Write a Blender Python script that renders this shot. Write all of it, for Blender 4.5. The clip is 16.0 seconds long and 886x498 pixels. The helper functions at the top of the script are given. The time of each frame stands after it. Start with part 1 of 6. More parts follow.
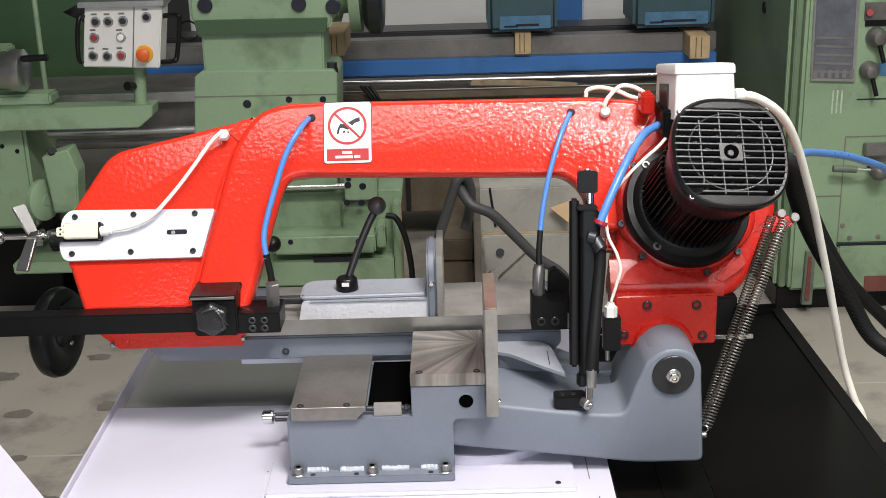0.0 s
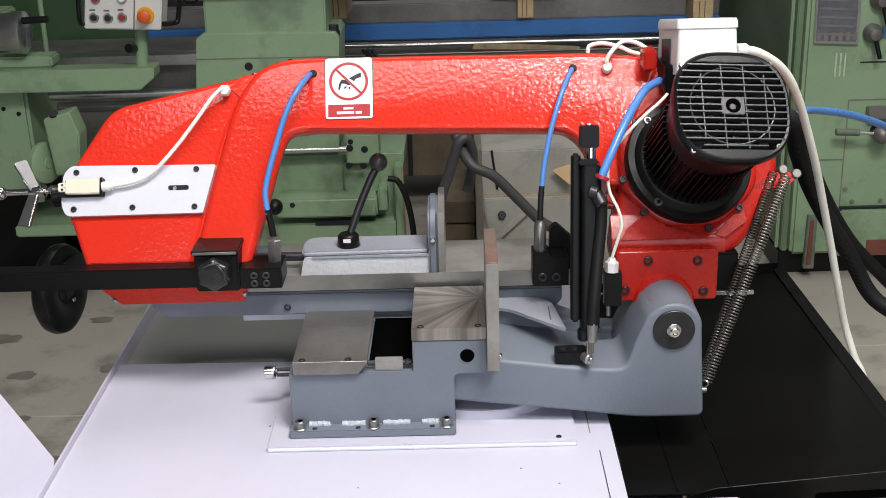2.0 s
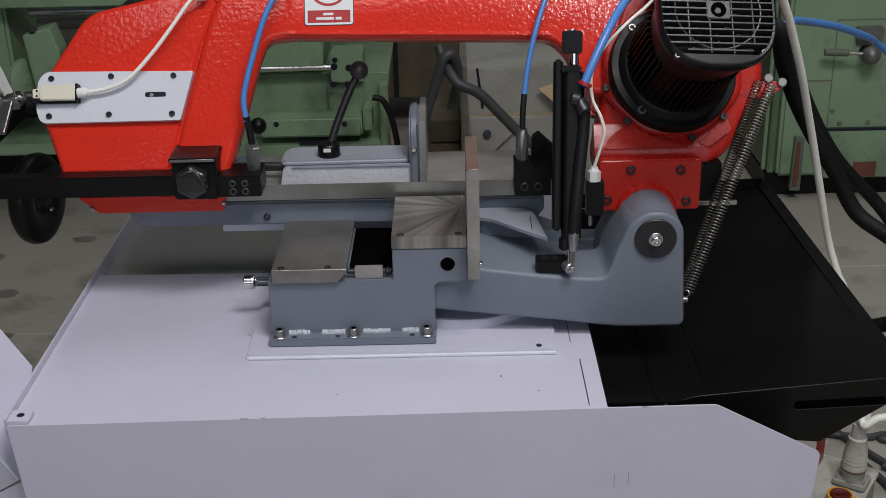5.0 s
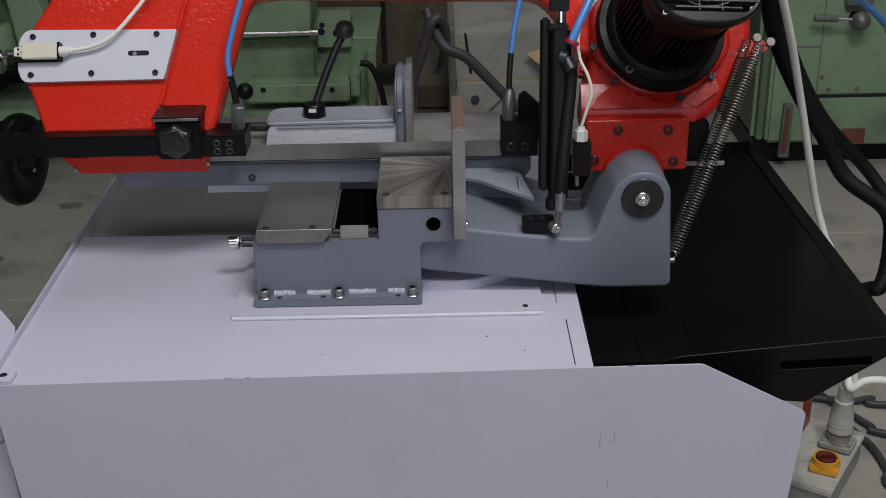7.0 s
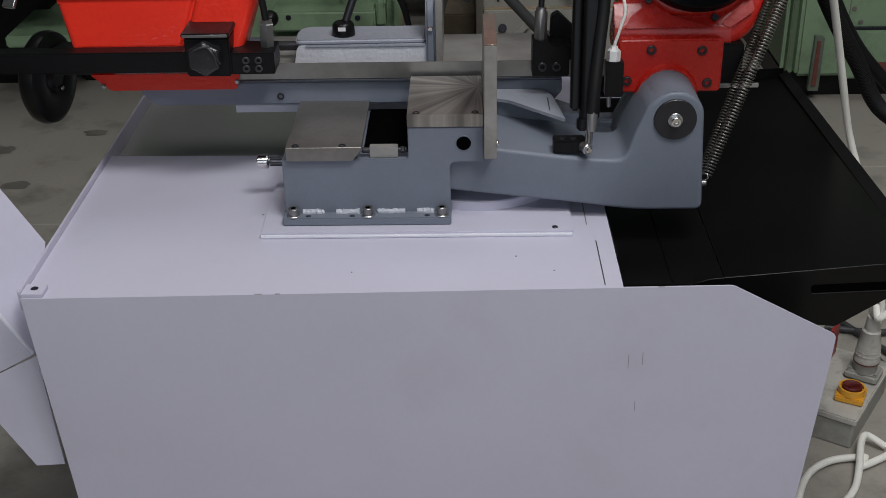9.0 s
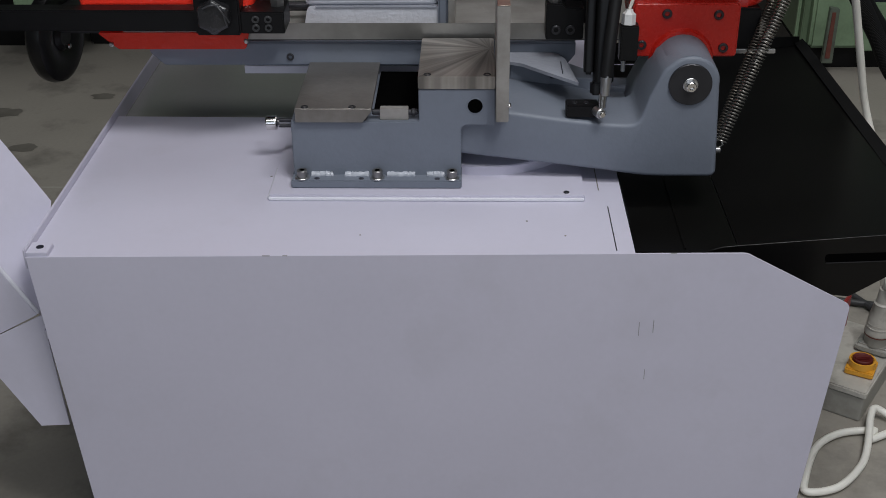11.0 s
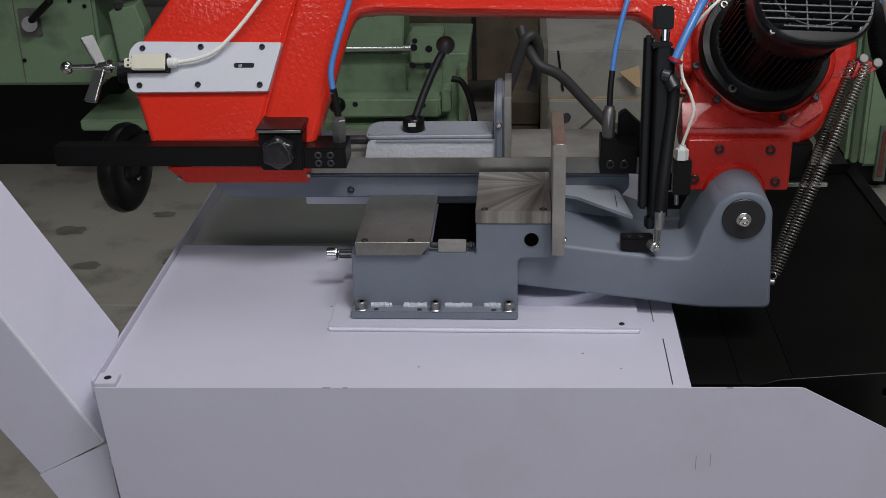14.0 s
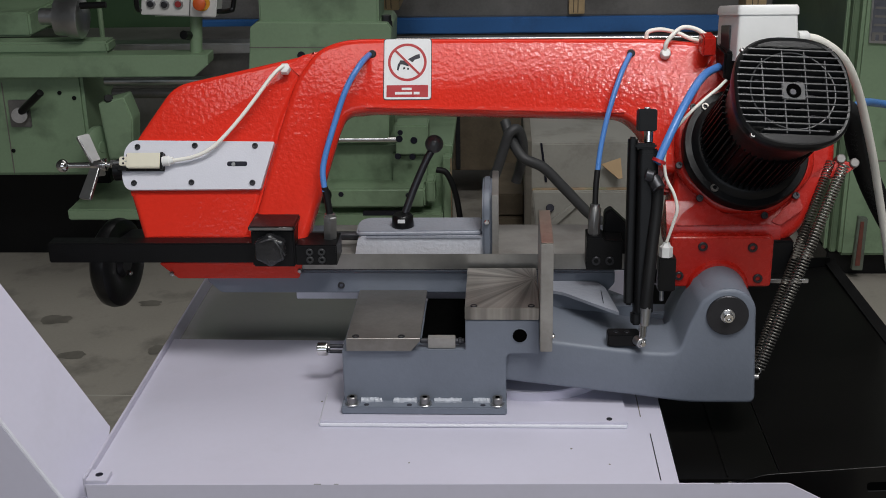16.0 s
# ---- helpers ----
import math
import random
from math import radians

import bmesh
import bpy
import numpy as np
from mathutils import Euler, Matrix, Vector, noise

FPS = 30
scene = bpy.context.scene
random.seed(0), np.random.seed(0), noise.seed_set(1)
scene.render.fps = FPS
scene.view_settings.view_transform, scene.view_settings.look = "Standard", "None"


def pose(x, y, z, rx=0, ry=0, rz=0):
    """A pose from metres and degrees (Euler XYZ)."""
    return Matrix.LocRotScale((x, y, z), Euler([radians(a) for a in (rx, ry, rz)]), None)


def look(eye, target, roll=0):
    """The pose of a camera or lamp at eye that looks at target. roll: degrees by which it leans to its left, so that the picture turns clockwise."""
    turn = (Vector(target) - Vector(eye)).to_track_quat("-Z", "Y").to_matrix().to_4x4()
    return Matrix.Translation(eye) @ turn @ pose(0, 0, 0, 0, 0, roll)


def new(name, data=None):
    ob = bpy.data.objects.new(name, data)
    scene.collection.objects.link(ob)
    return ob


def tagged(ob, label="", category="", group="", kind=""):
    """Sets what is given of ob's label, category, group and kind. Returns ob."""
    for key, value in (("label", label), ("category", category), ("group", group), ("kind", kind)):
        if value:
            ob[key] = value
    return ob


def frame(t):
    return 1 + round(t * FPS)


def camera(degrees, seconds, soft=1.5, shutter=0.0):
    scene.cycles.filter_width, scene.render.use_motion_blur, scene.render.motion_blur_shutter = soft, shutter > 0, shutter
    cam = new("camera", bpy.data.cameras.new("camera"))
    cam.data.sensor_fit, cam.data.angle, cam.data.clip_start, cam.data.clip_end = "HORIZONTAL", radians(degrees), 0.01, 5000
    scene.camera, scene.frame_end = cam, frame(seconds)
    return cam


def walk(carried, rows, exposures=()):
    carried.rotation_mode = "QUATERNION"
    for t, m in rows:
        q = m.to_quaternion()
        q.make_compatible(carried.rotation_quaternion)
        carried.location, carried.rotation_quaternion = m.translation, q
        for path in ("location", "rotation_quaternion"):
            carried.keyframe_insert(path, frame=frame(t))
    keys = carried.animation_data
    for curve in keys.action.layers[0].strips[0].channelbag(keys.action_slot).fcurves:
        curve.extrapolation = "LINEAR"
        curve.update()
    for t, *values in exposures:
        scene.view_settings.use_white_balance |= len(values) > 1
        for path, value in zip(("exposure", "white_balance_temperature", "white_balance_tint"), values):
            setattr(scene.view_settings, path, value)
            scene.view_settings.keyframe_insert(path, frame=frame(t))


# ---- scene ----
cam = camera(40.0, 16.0, soft=0.9)
PATH = [
    (0, (0.032, -0.319, 1.808), (0.003, 1.569, 1.148), -1.8),
    (0.5, (0.035, -0.324, 1.801), (0.001, 1.559, 1.128), -2.1),
    (1, (0.036, -0.331, 1.796), (-0.009, 1.546, 1.107), -2.1),
    (1.5, (0.035, -0.333, 1.791), (-0.001, 1.542, 1.096), -2.0),
    (2, (0.033, -0.33, 1.783), (-0.001, 1.541, 1.078), -1.8),
    (2.5, (0.035, -0.335, 1.775), (0.01, 1.533, 1.062), -1.6),
    (3, (0.035, -0.334, 1.766), (0.015, 1.525, 1.028), -1.2),
    (3.5, (0.035, -0.327, 1.757), (0.008, 1.522, 0.996), -1.6),
    (4, (0.037, -0.325, 1.75), (0.002, 1.516, 0.968), -1.7),
    (6.5, (0.057, -0.331, 1.719), (0.069, 1.485, 0.882), -0.9),
    (7, (0.053, -0.325, 1.713), (0.05, 1.485, 0.862), -1.2),
    (7.5, (0.044, -0.325, 1.709), (0.022, 1.476, 0.839), -1.4),
    (8, (0.036, -0.329, 1.701), (-0.002, 1.464, 0.816), -1.2),
    (8.5, (0.034, -0.331, 1.689), (-0.013, 1.445, 0.77), -1.0),
    (9, (0.036, -0.333, 1.677), (-0.001, 1.433, 0.74), -1.1),
    (9.5, (0.032, -0.337, 1.67), (-0.003, 1.418, 0.711), -1.0),
    (10, (0.031, -0.331, 1.663), (-0.006, 1.415, 0.689), -0.8),
    (12.5, (0.029, -0.316, 1.648), (-0.051, 1.427, 0.672), -0.5),
    (13, (0.04, -0.318, 1.679), (-0.07, 1.45, 0.75), -1.1),
    (13.5, (0.025, -0.327, 1.705), (-0.092, 1.469, 0.833), -1.4),
    (14, (0.019, -0.333, 1.713), (-0.111, 1.485, 0.89), -1.5),
    (14.5, (0.008, -0.337, 1.722), (-0.108, 1.502, 0.943), -1.4),
    (15, (0.003, -0.338, 1.728), (-0.108, 1.509, 0.969), -1.3),
    (15.5, (-0.001, -0.345, 1.738), (-0.105, 1.515, 1.011), -1.2),
    (16, (0.005, -0.357, 1.75), (-0.093, 1.514, 1.051), -1.1),
]
EXPOSURES = [(0, 0.36, 6500), (1, 0.27, 6450), (2, 0.1, 6400), (3, -0.2, 6300), (4, -0.55, 6200), (6.5, -0.93, 6150), (7, -0.9, 6150), (7.5, -0.82, 6150), (8, -0.85, 6150), (10, -0.86, 6100), (12.5, -0.86, 6100), (14, -0.88, 6150), (15, -0.87, 6200), (16, -0.75, 6250)]
walk(cam, [(t, look(eye, target, roll)) for t, eye, target, roll in PATH], [(t, e, k, 10) for t, e, k in EXPOSURES])

# ---- world, lamps and exposure ----
wd = bpy.data.worlds.new("hall_light")
scene.world = wd
wd.use_nodes = True
wd.node_tree.nodes["Background"].inputs[0].default_value = (0.75, 0.82, 1.0, 1)
wd.node_tree.nodes["Background"].inputs[1].default_value = 0.08
scene.view_settings.exposure = 0.0


def ceiling_lamp(x, y, w, h, power, z=4.3):
    d = bpy.data.lights.new("tube_light", "AREA")
    d.shape, d.size, d.size_y, d.energy = "RECTANGLE", w, h, power
    d.color = (1.0, 0.97, 0.93)
    o = new("tube_light", d)
    o.matrix_world = pose(x, y, z)
    return tagged(o, "long fluorescent tube light under the hall ceiling", "ceiling light", "hall lights")


ceiling_lamp(1.22, -1.35, 0.4, 0.25, 65)
ceiling_lamp(1.0, 0.2, 1.5, 0.7, 142)
ceiling_lamp(-0.6, -0.3, 2.2, 0.9, 50)
ceiling_lamp(-0.3, 3.6, 2.0, 1.6, 20)
ceiling_lamp(1.6, 3.0, 2.2, 1.6, 31)
# daylight in the opening of the hall window
day = bpy.data.lights.new("window_daylight", "AREA")
day.shape, day.size, day.size_y, day.energy, day.color = "RECTANGLE", 5.0, 2.2, 92, (0.86, 0.92, 1.0)
new("window_daylight", day).matrix_world = pose(-0.3, -4.05, 2.5, 90, 0, 0)



# ---- materials ----
def mat(name, col, rough=0.5, metal=0.0, vary=0.12, scale=6.0, bump=0.0, bscale=60.0, coat=0.0, fine=90.0, dirt=None, dirt_amt=0.0, dirt_scale=3.0, rvary=0.08, bdetail=3.0, spec=0.5):
    m = bpy.data.materials.new(name)
    m.use_nodes = True
    nt = m.node_tree
    n, l = nt.nodes, nt.links
    b = n["Principled BSDF"]
    b.inputs["Roughness"].default_value, b.inputs["Metallic"].default_value = rough, metal
    b.inputs["Specular IOR Level"].default_value = spec
    b.inputs["Coat Weight"].default_value, b.inputs["Coat Roughness"].default_value = coat, 0.15
    tc = n.new("ShaderNodeTexCoord")
    nz = n.new("ShaderNodeTexNoise")
    nz.inputs["Scale"].default_value, nz.inputs["Detail"].default_value = scale, 4
    nf = n.new("ShaderNodeTexNoise")
    nf.inputs["Scale"].default_value, nf.inputs["Detail"].default_value = fine, 3
    l.new(tc.outputs["Object"], nz.inputs["Vector"])
    l.new(tc.outputs["Object"], nf.inputs["Vector"])
    mx = n.new("ShaderNodeMath")
    mx.operation = "MULTIPLY_ADD"
    mx.inputs[1].default_value = 0.35
    l.new(nf.outputs["Fac"], mx.inputs[0])
    l.new(nz.outputs["Fac"], mx.inputs[2])
    rp = n.new("ShaderNodeMapRange")
    rp.inputs["From Min"].default_value, rp.inputs["From Max"].default_value = 0.4, 0.95
    rp.inputs["To Min"].default_value, rp.inputs["To Max"].default_value = 1 - vary, 1 + vary
    l.new(mx.outputs[0], rp.inputs["Value"])
    hs = n.new("ShaderNodeHueSaturation")
    hs.inputs["Color"].default_value = (*col, 1)
    l.new(rp.outputs[0], hs.inputs["Value"])
    last = hs.outputs[0]
    if dirt:
        nd = n.new("ShaderNodeTexNoise")
        nd.inputs["Scale"].default_value, nd.inputs["Detail"].default_value, nd.inputs["Roughness"].default_value = dirt_scale, 6, 0.62
        l.new(tc.outputs["Object"], nd.inputs["Vector"])
        rd = n.new("ShaderNodeMapRange")
        rd.inputs["From Min"].default_value, rd.inputs["From Max"].default_value = 0.52, 0.72
        rd.inputs["To Max"].default_value = dirt_amt
        l.new(nd.outputs["Fac"], rd.inputs["Value"])
        mixc = n.new("ShaderNodeMix")
        mixc.data_type = "RGBA"
        mixc.inputs[7].default_value = (*dirt, 1)
        l.new(rd.outputs[0], mixc.inputs[0])
        l.new(last, mixc.inputs[6])
        last = mixc.outputs[2]
    l.new(last, b.inputs["Base Color"])
    rr = n.new("ShaderNodeMapRange")
    rr.inputs["To Min"].default_value, rr.inputs["To Max"].default_value = max(0.02, rough - rvary), min(1, rough + rvary)
    l.new(nf.outputs["Fac"], rr.inputs["Value"])
    l.new(rr.outputs[0], b.inputs["Roughness"])
    if bump:
        nb = n.new("ShaderNodeTexNoise")
        nb.inputs["Scale"].default_value, nb.inputs["Detail"].default_value = bscale, bdetail
        l.new(tc.outputs["Object"], nb.inputs["Vector"])
        bp = n.new("ShaderNodeBump")
        bp.inputs["Strength"].default_value, bp.inputs["Distance"].default_value = bump, 0.004
        l.new(nb.outputs["Fac"], bp.inputs["Height"])
        l.new(bp.outputs[0], b.inputs["Normal"])
    return m


def streaked(name):
    """Ground steel with bright and dark scratches that fan out from one corner."""
    m = mat(name, (0.31, 0.29, 0.265), 0.36, 0.7, 0.15, 9, 0.06, 200)
    nt = m.node_tree
    n, l = nt.nodes, nt.links
    tc = n.new("ShaderNodeTexCoord")
    mp = n.new("ShaderNodeMapping")
    mp.inputs["Location"].default_value = (-0.06, -1.705, 0)
    l.new(tc.outputs["Object"], mp.inputs["Vector"])
    gr = n.new("ShaderNodeTexGradient")
    gr.gradient_type = "RADIAL"
    l.new(mp.outputs[0], gr.inputs["Vector"])
    nz = n.new("ShaderNodeTexNoise")
    nz.noise_dimensions = "1D"
    nz.inputs["Scale"].default_value, nz.inputs["Detail"].default_value = 26, 3
    l.new(gr.outputs["Fac"], nz.inputs["W"])
    rp = n.new("ShaderNodeMapRange")
    rp.inputs["From Min"].default_value, rp.inputs["From Max"].default_value = 0.35, 0.68
    rp.inputs["To Min"].default_value, rp.inputs["To Max"].default_value = 0.6, 1.6
    l.new(nz.outputs["Fac"], rp.inputs["Value"])
    hs = n.new("ShaderNodeHueSaturation")
    b = n["Principled BSDF"]
    l.new(b.inputs["Base Color"].links[0].from_socket, hs.inputs["Color"])
    l.new(rp.outputs[0], hs.inputs["Value"])
    l.new(hs.outputs[0], b.inputs["Base Color"])
    return m


RED = mat("red_hammered_paint", (0.70, 0.032, 0.016), 0.17, 0, 0.08, 5, 0.22, 130, 0.0, rvary=0.05, bdetail=1.5, spec=0.42)
RED_FLAT = mat("red_smooth_paint", (0.46, 0.017, 0.010), 0.27, 0, 0.10, 5, 0.12, 60, 0.0, spec=0.42)
GREY = mat("blue_grey_paint", (0.165, 0.185, 0.225), 0.5, 0, 0.08, 7, 0.10, 140)
SILVER = mat("silver_grey_cast_paint", (0.60, 0.61, 0.66), 0.42, 0.15, 0.10, 8, 0.5, 120)
WHITE = mat("light_grey_white_paint", (0.575, 0.558, 0.660), 0.42, 0, 0.04, 3, 0.10, 8, dirt=(0.35, 0.34, 0.34), dirt_amt=0.13, dirt_scale=5)
PLATE = mat("white_plate_paint", (0.66, 0.66, 0.72), 0.45, 0, 0.03, 5, 0.08, 300)
BLACK = mat("black_painted_metal", (0.004, 0.004, 0.0045), 0.42, 0, 0.2, 9, 0.08, 80, spec=0.25)
KNOB = mat("dark_red_plastic", (0.11, 0.014, 0.012), 0.4, 0, 0.1, 20)
GREYCABLE = mat("grey_rubber_cable", (0.05, 0.05, 0.052), 0.5, 0, 0.15, 20)
FADED = mat("faded_pale_lettering", (0.42, 0.50, 0.38), 0.6, 0, 0.3, 60)
CHART = mat("dark_chart", (0.10, 0.105, 0.125), 0.4, 0, 0.3, 25)
SHEETSTEEL = mat("dull_sheet_steel", (0.46, 0.455, 0.43), 0.2, 0.35, 0.05, 4, rvary=0.04)
FARGREY = mat("pale_far_enamel", (0.72, 0.72, 0.70), 0.5, 0, 0.06, 3)
RIM = mat("dull_black_edge", (0.006, 0.006, 0.006), 0.8, 0, 0.2, 9, spec=0.15)
VOID = mat("dark_hollow", (0.002, 0.002, 0.002), 1.0, 0, 0.1, 9, spec=0.0)
FITTING = mat("dull_fitting_steel", (0.26, 0.255, 0.25), 0.38, 0.85, 0.15, 40)
TRAY = mat("black_gloss_sheet", (0.0045, 0.0042, 0.004), 0.3, 0, 0.2, 4, rvary=0.03, spec=0.22)
PLASTIC = mat("black_plastic", (0.006, 0.006, 0.0065), 0.34, 0, 0.15, 20, 0.05, 200, spec=0.3)
RUBBER = mat("black_rubber", (0.007, 0.007, 0.0075), 0.55, 0, 0.15, 20, spec=0.3)
STEEL = mat("machined_steel", (0.29, 0.275, 0.255), 0.36, 0.8, 0.25, 9, 0.08, 220, dirt=(0.15, 0.135, 0.12), dirt_amt=0.35, dirt_scale=12)
BLADE = mat("blade_steel", (0.33, 0.32, 0.30), 0.36, 0.9, 0.12, 30)
CHROME = mat("bright_steel", (0.72, 0.70, 0.68), 0.16, 1.0, 0.05, 20)
ZINC = mat("zinc_steel", (0.5, 0.5, 0.5), 0.32, 0.95, 0.1, 30)
DARKSTEEL = mat("blackened_steel", (0.05, 0.05, 0.055), 0.38, 0.7, 0.15, 30)
SCRATCH = mat("bared_undercoat", (0.27, 0.27, 0.28), 0.6, 0, 0.1, 20)
GREEN = mat("green_machine_paint", (0.235, 0.335, 0.205), 0.45, 0, 0.12, 3, 0.06, 60, dirt=(0.05, 0.07, 0.04), dirt_amt=0.6, dirt_scale=4)
GREEN_D = mat("dark_green_machine_paint", (0.042, 0.085, 0.038), 0.42, 0, 0.12, 3, 0.06, 60, dirt=(0.03, 0.04, 0.03), dirt_amt=0.5)
BLUE = mat("blue_machine_paint", (0.04, 0.155, 0.42), 0.45, 0, 0.15, 4, 0.05, 60, dirt=(0.02, 0.03, 0.05), dirt_amt=0.6)
TEAL = mat("dark_teal_paint", (0.03, 0.07, 0.085), 0.5, 0, 0.2, 5)
HOSE = mat("blue_hose", (0.085, 0.23, 0.58), 0.3, 0, 0.05, 20)
CABLE = mat("cream_cable", (0.90, 0.88, 0.80), 0.45, 0, 0.05, 20)
WPLASTIC = mat("white_plastic", (0.80, 0.80, 0.78), 0.4, 0, 0.04, 20)
IVORY = mat("ivory_plastic", (0.76, 0.72, 0.58), 0.45, 0, 0.04, 20)
STICKER = mat("white_sticker", (0.78, 0.78, 0.78), 0.3, 0, 0.02, 20)
SRED = mat("sticker_red", (0.42, 0.02, 0.025), 0.3, 0, 0.04, 20)
SBLACK = mat("sticker_black", (0.01, 0.01, 0.02), 0.3, 0, 0.04, 20)
FLOOR = mat("concrete_floor", (0.33, 0.305, 0.264), 0.62, 0, 0.16, 1.3, 0.1, 40, dirt=(0.13, 0.12, 0.105), dirt_amt=0.75, dirt_scale=4.5)
GREYBODY = mat("pale_grey_enamel", (0.34, 0.33, 0.295), 0.5, 0, 0.14, 4, 0.1, 30, dirt=(0.14, 0.125, 0.10), dirt_amt=0.75, dirt_scale=5)
WOOD = mat("pale_timber", (0.50, 0.36, 0.20), 0.7, 0, 0.2, 15, 0.2, 60)
OLDWOOD = mat("oily_brown_timber", (0.11, 0.085, 0.055), 0.6, 0, 0.3, 12, 0.2, 60)
BED = mat("dull_bed_steel", (0.22, 0.21, 0.20), 0.45, 0.6, 0.25, 5, dirt=(0.06, 0.055, 0.05), dirt_amt=0.7)
WALL = mat("hall_wall", (0.2, 0.205, 0.205), 0.7, 0, 0.06, 1.5)
YELLOW = mat("yellow_plastic", (0.75, 0.36, 0.03), 0.4, 0, 0.05, 20)
ORANGE = mat("orange_button", (0.66, 0.11, 0.02), 0.4, 0, 0.05, 20)
BTN_RED = mat("red_button", (0.30, 0.03, 0.03), 0.35, 0, 0.05, 20)
CARD = mat("brown_cardboard", (0.42, 0.29, 0.16), 0.8, 0, 0.1, 9)
JOINT = mat("pale_joint", (0.42, 0.40, 0.35), 0.7, 0, 0.2, 8)
STAIN = mat("dried_oil", (0.17, 0.157, 0.135), 0.5, 0, 0.25, 14)
SCRATCHED = streaked("scratched_steel")
JAWSTEEL = mat("ground_steel", (0.36, 0.345, 0.325), 0.45, 0.5, 0.2, 11, 0.05, 240, dirt=(0.18, 0.16, 0.13), dirt_amt=0.5, dirt_scale=9)
GREYCAST = mat("grey_cast_paint", (0.30, 0.315, 0.36), 0.45, 0.05, 0.1, 9, 0.35, 110)
WRAP = mat("black_film", (0.02, 0.02, 0.022), 0.25, 0, 0.3, 30, 0.9, 45)
PENDANT = mat("pendant_grey", (0.66, 0.65, 0.62), 0.45, 0, 0.06, 8)
GRIMY = mat("grimy_grey_plastic", (0.50, 0.48, 0.43), 0.5, 0, 0.12, 12, 0.05, 80, dirt=(0.22, 0.20, 0.17), dirt_amt=0.7, dirt_scale=16)
LABEL = mat("blue_label", (0.06, 0.16, 0.27), 0.5, 0, 0.3, 18)
RUST = mat("faded_red_paint", (0.16, 0.05, 0.035), 0.6, 0, 0.3, 12)
WEATHERED = mat("weathered_grey_timber", (0.15, 0.135, 0.11), 0.75, 0, 0.3, 9, 0.2, 50)
GAUGE = mat("dull_green_grey_frame", (0.13, 0.155, 0.12), 0.6, 0, 0.25, 12, dirt=(0.06, 0.05, 0.04), dirt_amt=0.5, dirt_scale=9)
POLISHED = mat("oily_polished_steel", (0.36, 0.31, 0.26), 0.34, 0.7, 0.2, 20, 0.03, 200, dirt=(0.16, 0.12, 0.09), dirt_amt=0.7, dirt_scale=14)
# Darker copy of the green, with the shade of the cabinet's side in it.
GREEN_SHADED = mat("shaded_green_paint", (0.13, 0.19, 0.11), 0.5, 0, 0.14, 2, 0.05, 60, dirt=(0.05, 0.06, 0.04), dirt_amt=0.4, dirt_scale=2.5)
RUSTEDGE = mat("rusty_worn_edge", (0.30, 0.22, 0.14), 0.75, 0, 0.35, 25, 0.2, 80, dirt=(0.20, 0.27, 0.17), dirt_amt=0.9, dirt_scale=9)
SPRING = mat("spring_steel", (0.36, 0.345, 0.32), 0.26, 0.9, 0.12, 30)
# Darker spring steel that carries the shade on the rear spring.
SHADED_SPRING = mat("shaded_spring_steel", (0.16, 0.14, 0.12), 0.4, 0.8, 0.2, 30)
GRILLE = mat("dark_grey_plastic", (0.042, 0.043, 0.045), 0.34, 0, 0.1, 20)
WELD = mat("weld_bead", (0.46, 0.48, 0.53), 0.35, 0.0, 0.1, 40, 0.04, 110)


# ---- mesh helpers ----
def link(name, bm, material, parent=None, label="", smooth=True):
    me = bpy.data.meshes.new(name)
    bm.normal_update()
    bm.to_mesh(me)
    bm.free()
    me.materials.append(material)
    if smooth:
        me.polygons.foreach_set("use_smooth", [True] * len(me.polygons))
        me.set_sharp_from_angle(angle=radians(38))
    ob = new(name, me)
    if parent:
        ob.parent = parent
    if label:
        ob["label"] = label
    return ob


def part(name, bm, material, parent, label=""):
    return link(name, bm, material, parent, label)


def thing(name, label, category, group="", kind="", at=(0, 0, 0)):
    ob = new(name)
    ob.location = at
    return tagged(ob, label, category, group, kind)


def solo(name, bm, material, label, category, group="", kind=""):
    return tagged(link(name, bm, material), label, category, group, kind)


def bevel(bm, w, seg=2, angle=25):
    es = [e for e in bm.edges if len(e.link_faces) == 2 and e.calc_face_angle(0) > radians(angle)]
    if w > 0 and es:
        bmesh.ops.bevel(bm, geom=es, offset=w, segments=seg, affect="EDGES", clamp_overlap=True)
    return bm


def box(x0, x1, y0, y1, z0, z1, w=0.003, seg=2, m=None):
    bm = bmesh.new()
    bmesh.ops.create_cube(bm, size=1, matrix=Matrix.Translation(((x0 + x1) / 2, (y0 + y1) / 2, (z0 + z1) / 2)) @ Matrix.Diagonal((abs(x1 - x0), abs(y1 - y0), abs(z1 - z0), 1)))
    bevel(bm, w, seg)
    if m:
        bm.transform(m)
    return bm


def prism(pts, a, b, m=None, w=0.003, seg=2, angle=25):
    """A closed outline in local x, y drawn out along local z from a to b."""
    bm = bmesh.new()
    f = bm.faces.new([bm.verts.new((x, y, a)) for x, y in pts])
    ex = bmesh.ops.extrude_face_region(bm, geom=[f])
    bmesh.ops.translate(bm, verts=[v for v in ex["geom"] if isinstance(v, bmesh.types.BMVert)], vec=(0, 0, b - a))
    bmesh.ops.recalc_face_normals(bm, faces=bm.faces)
    bevel(bm, w, seg, angle)
    if m:
        bm.transform(m)
    return bm


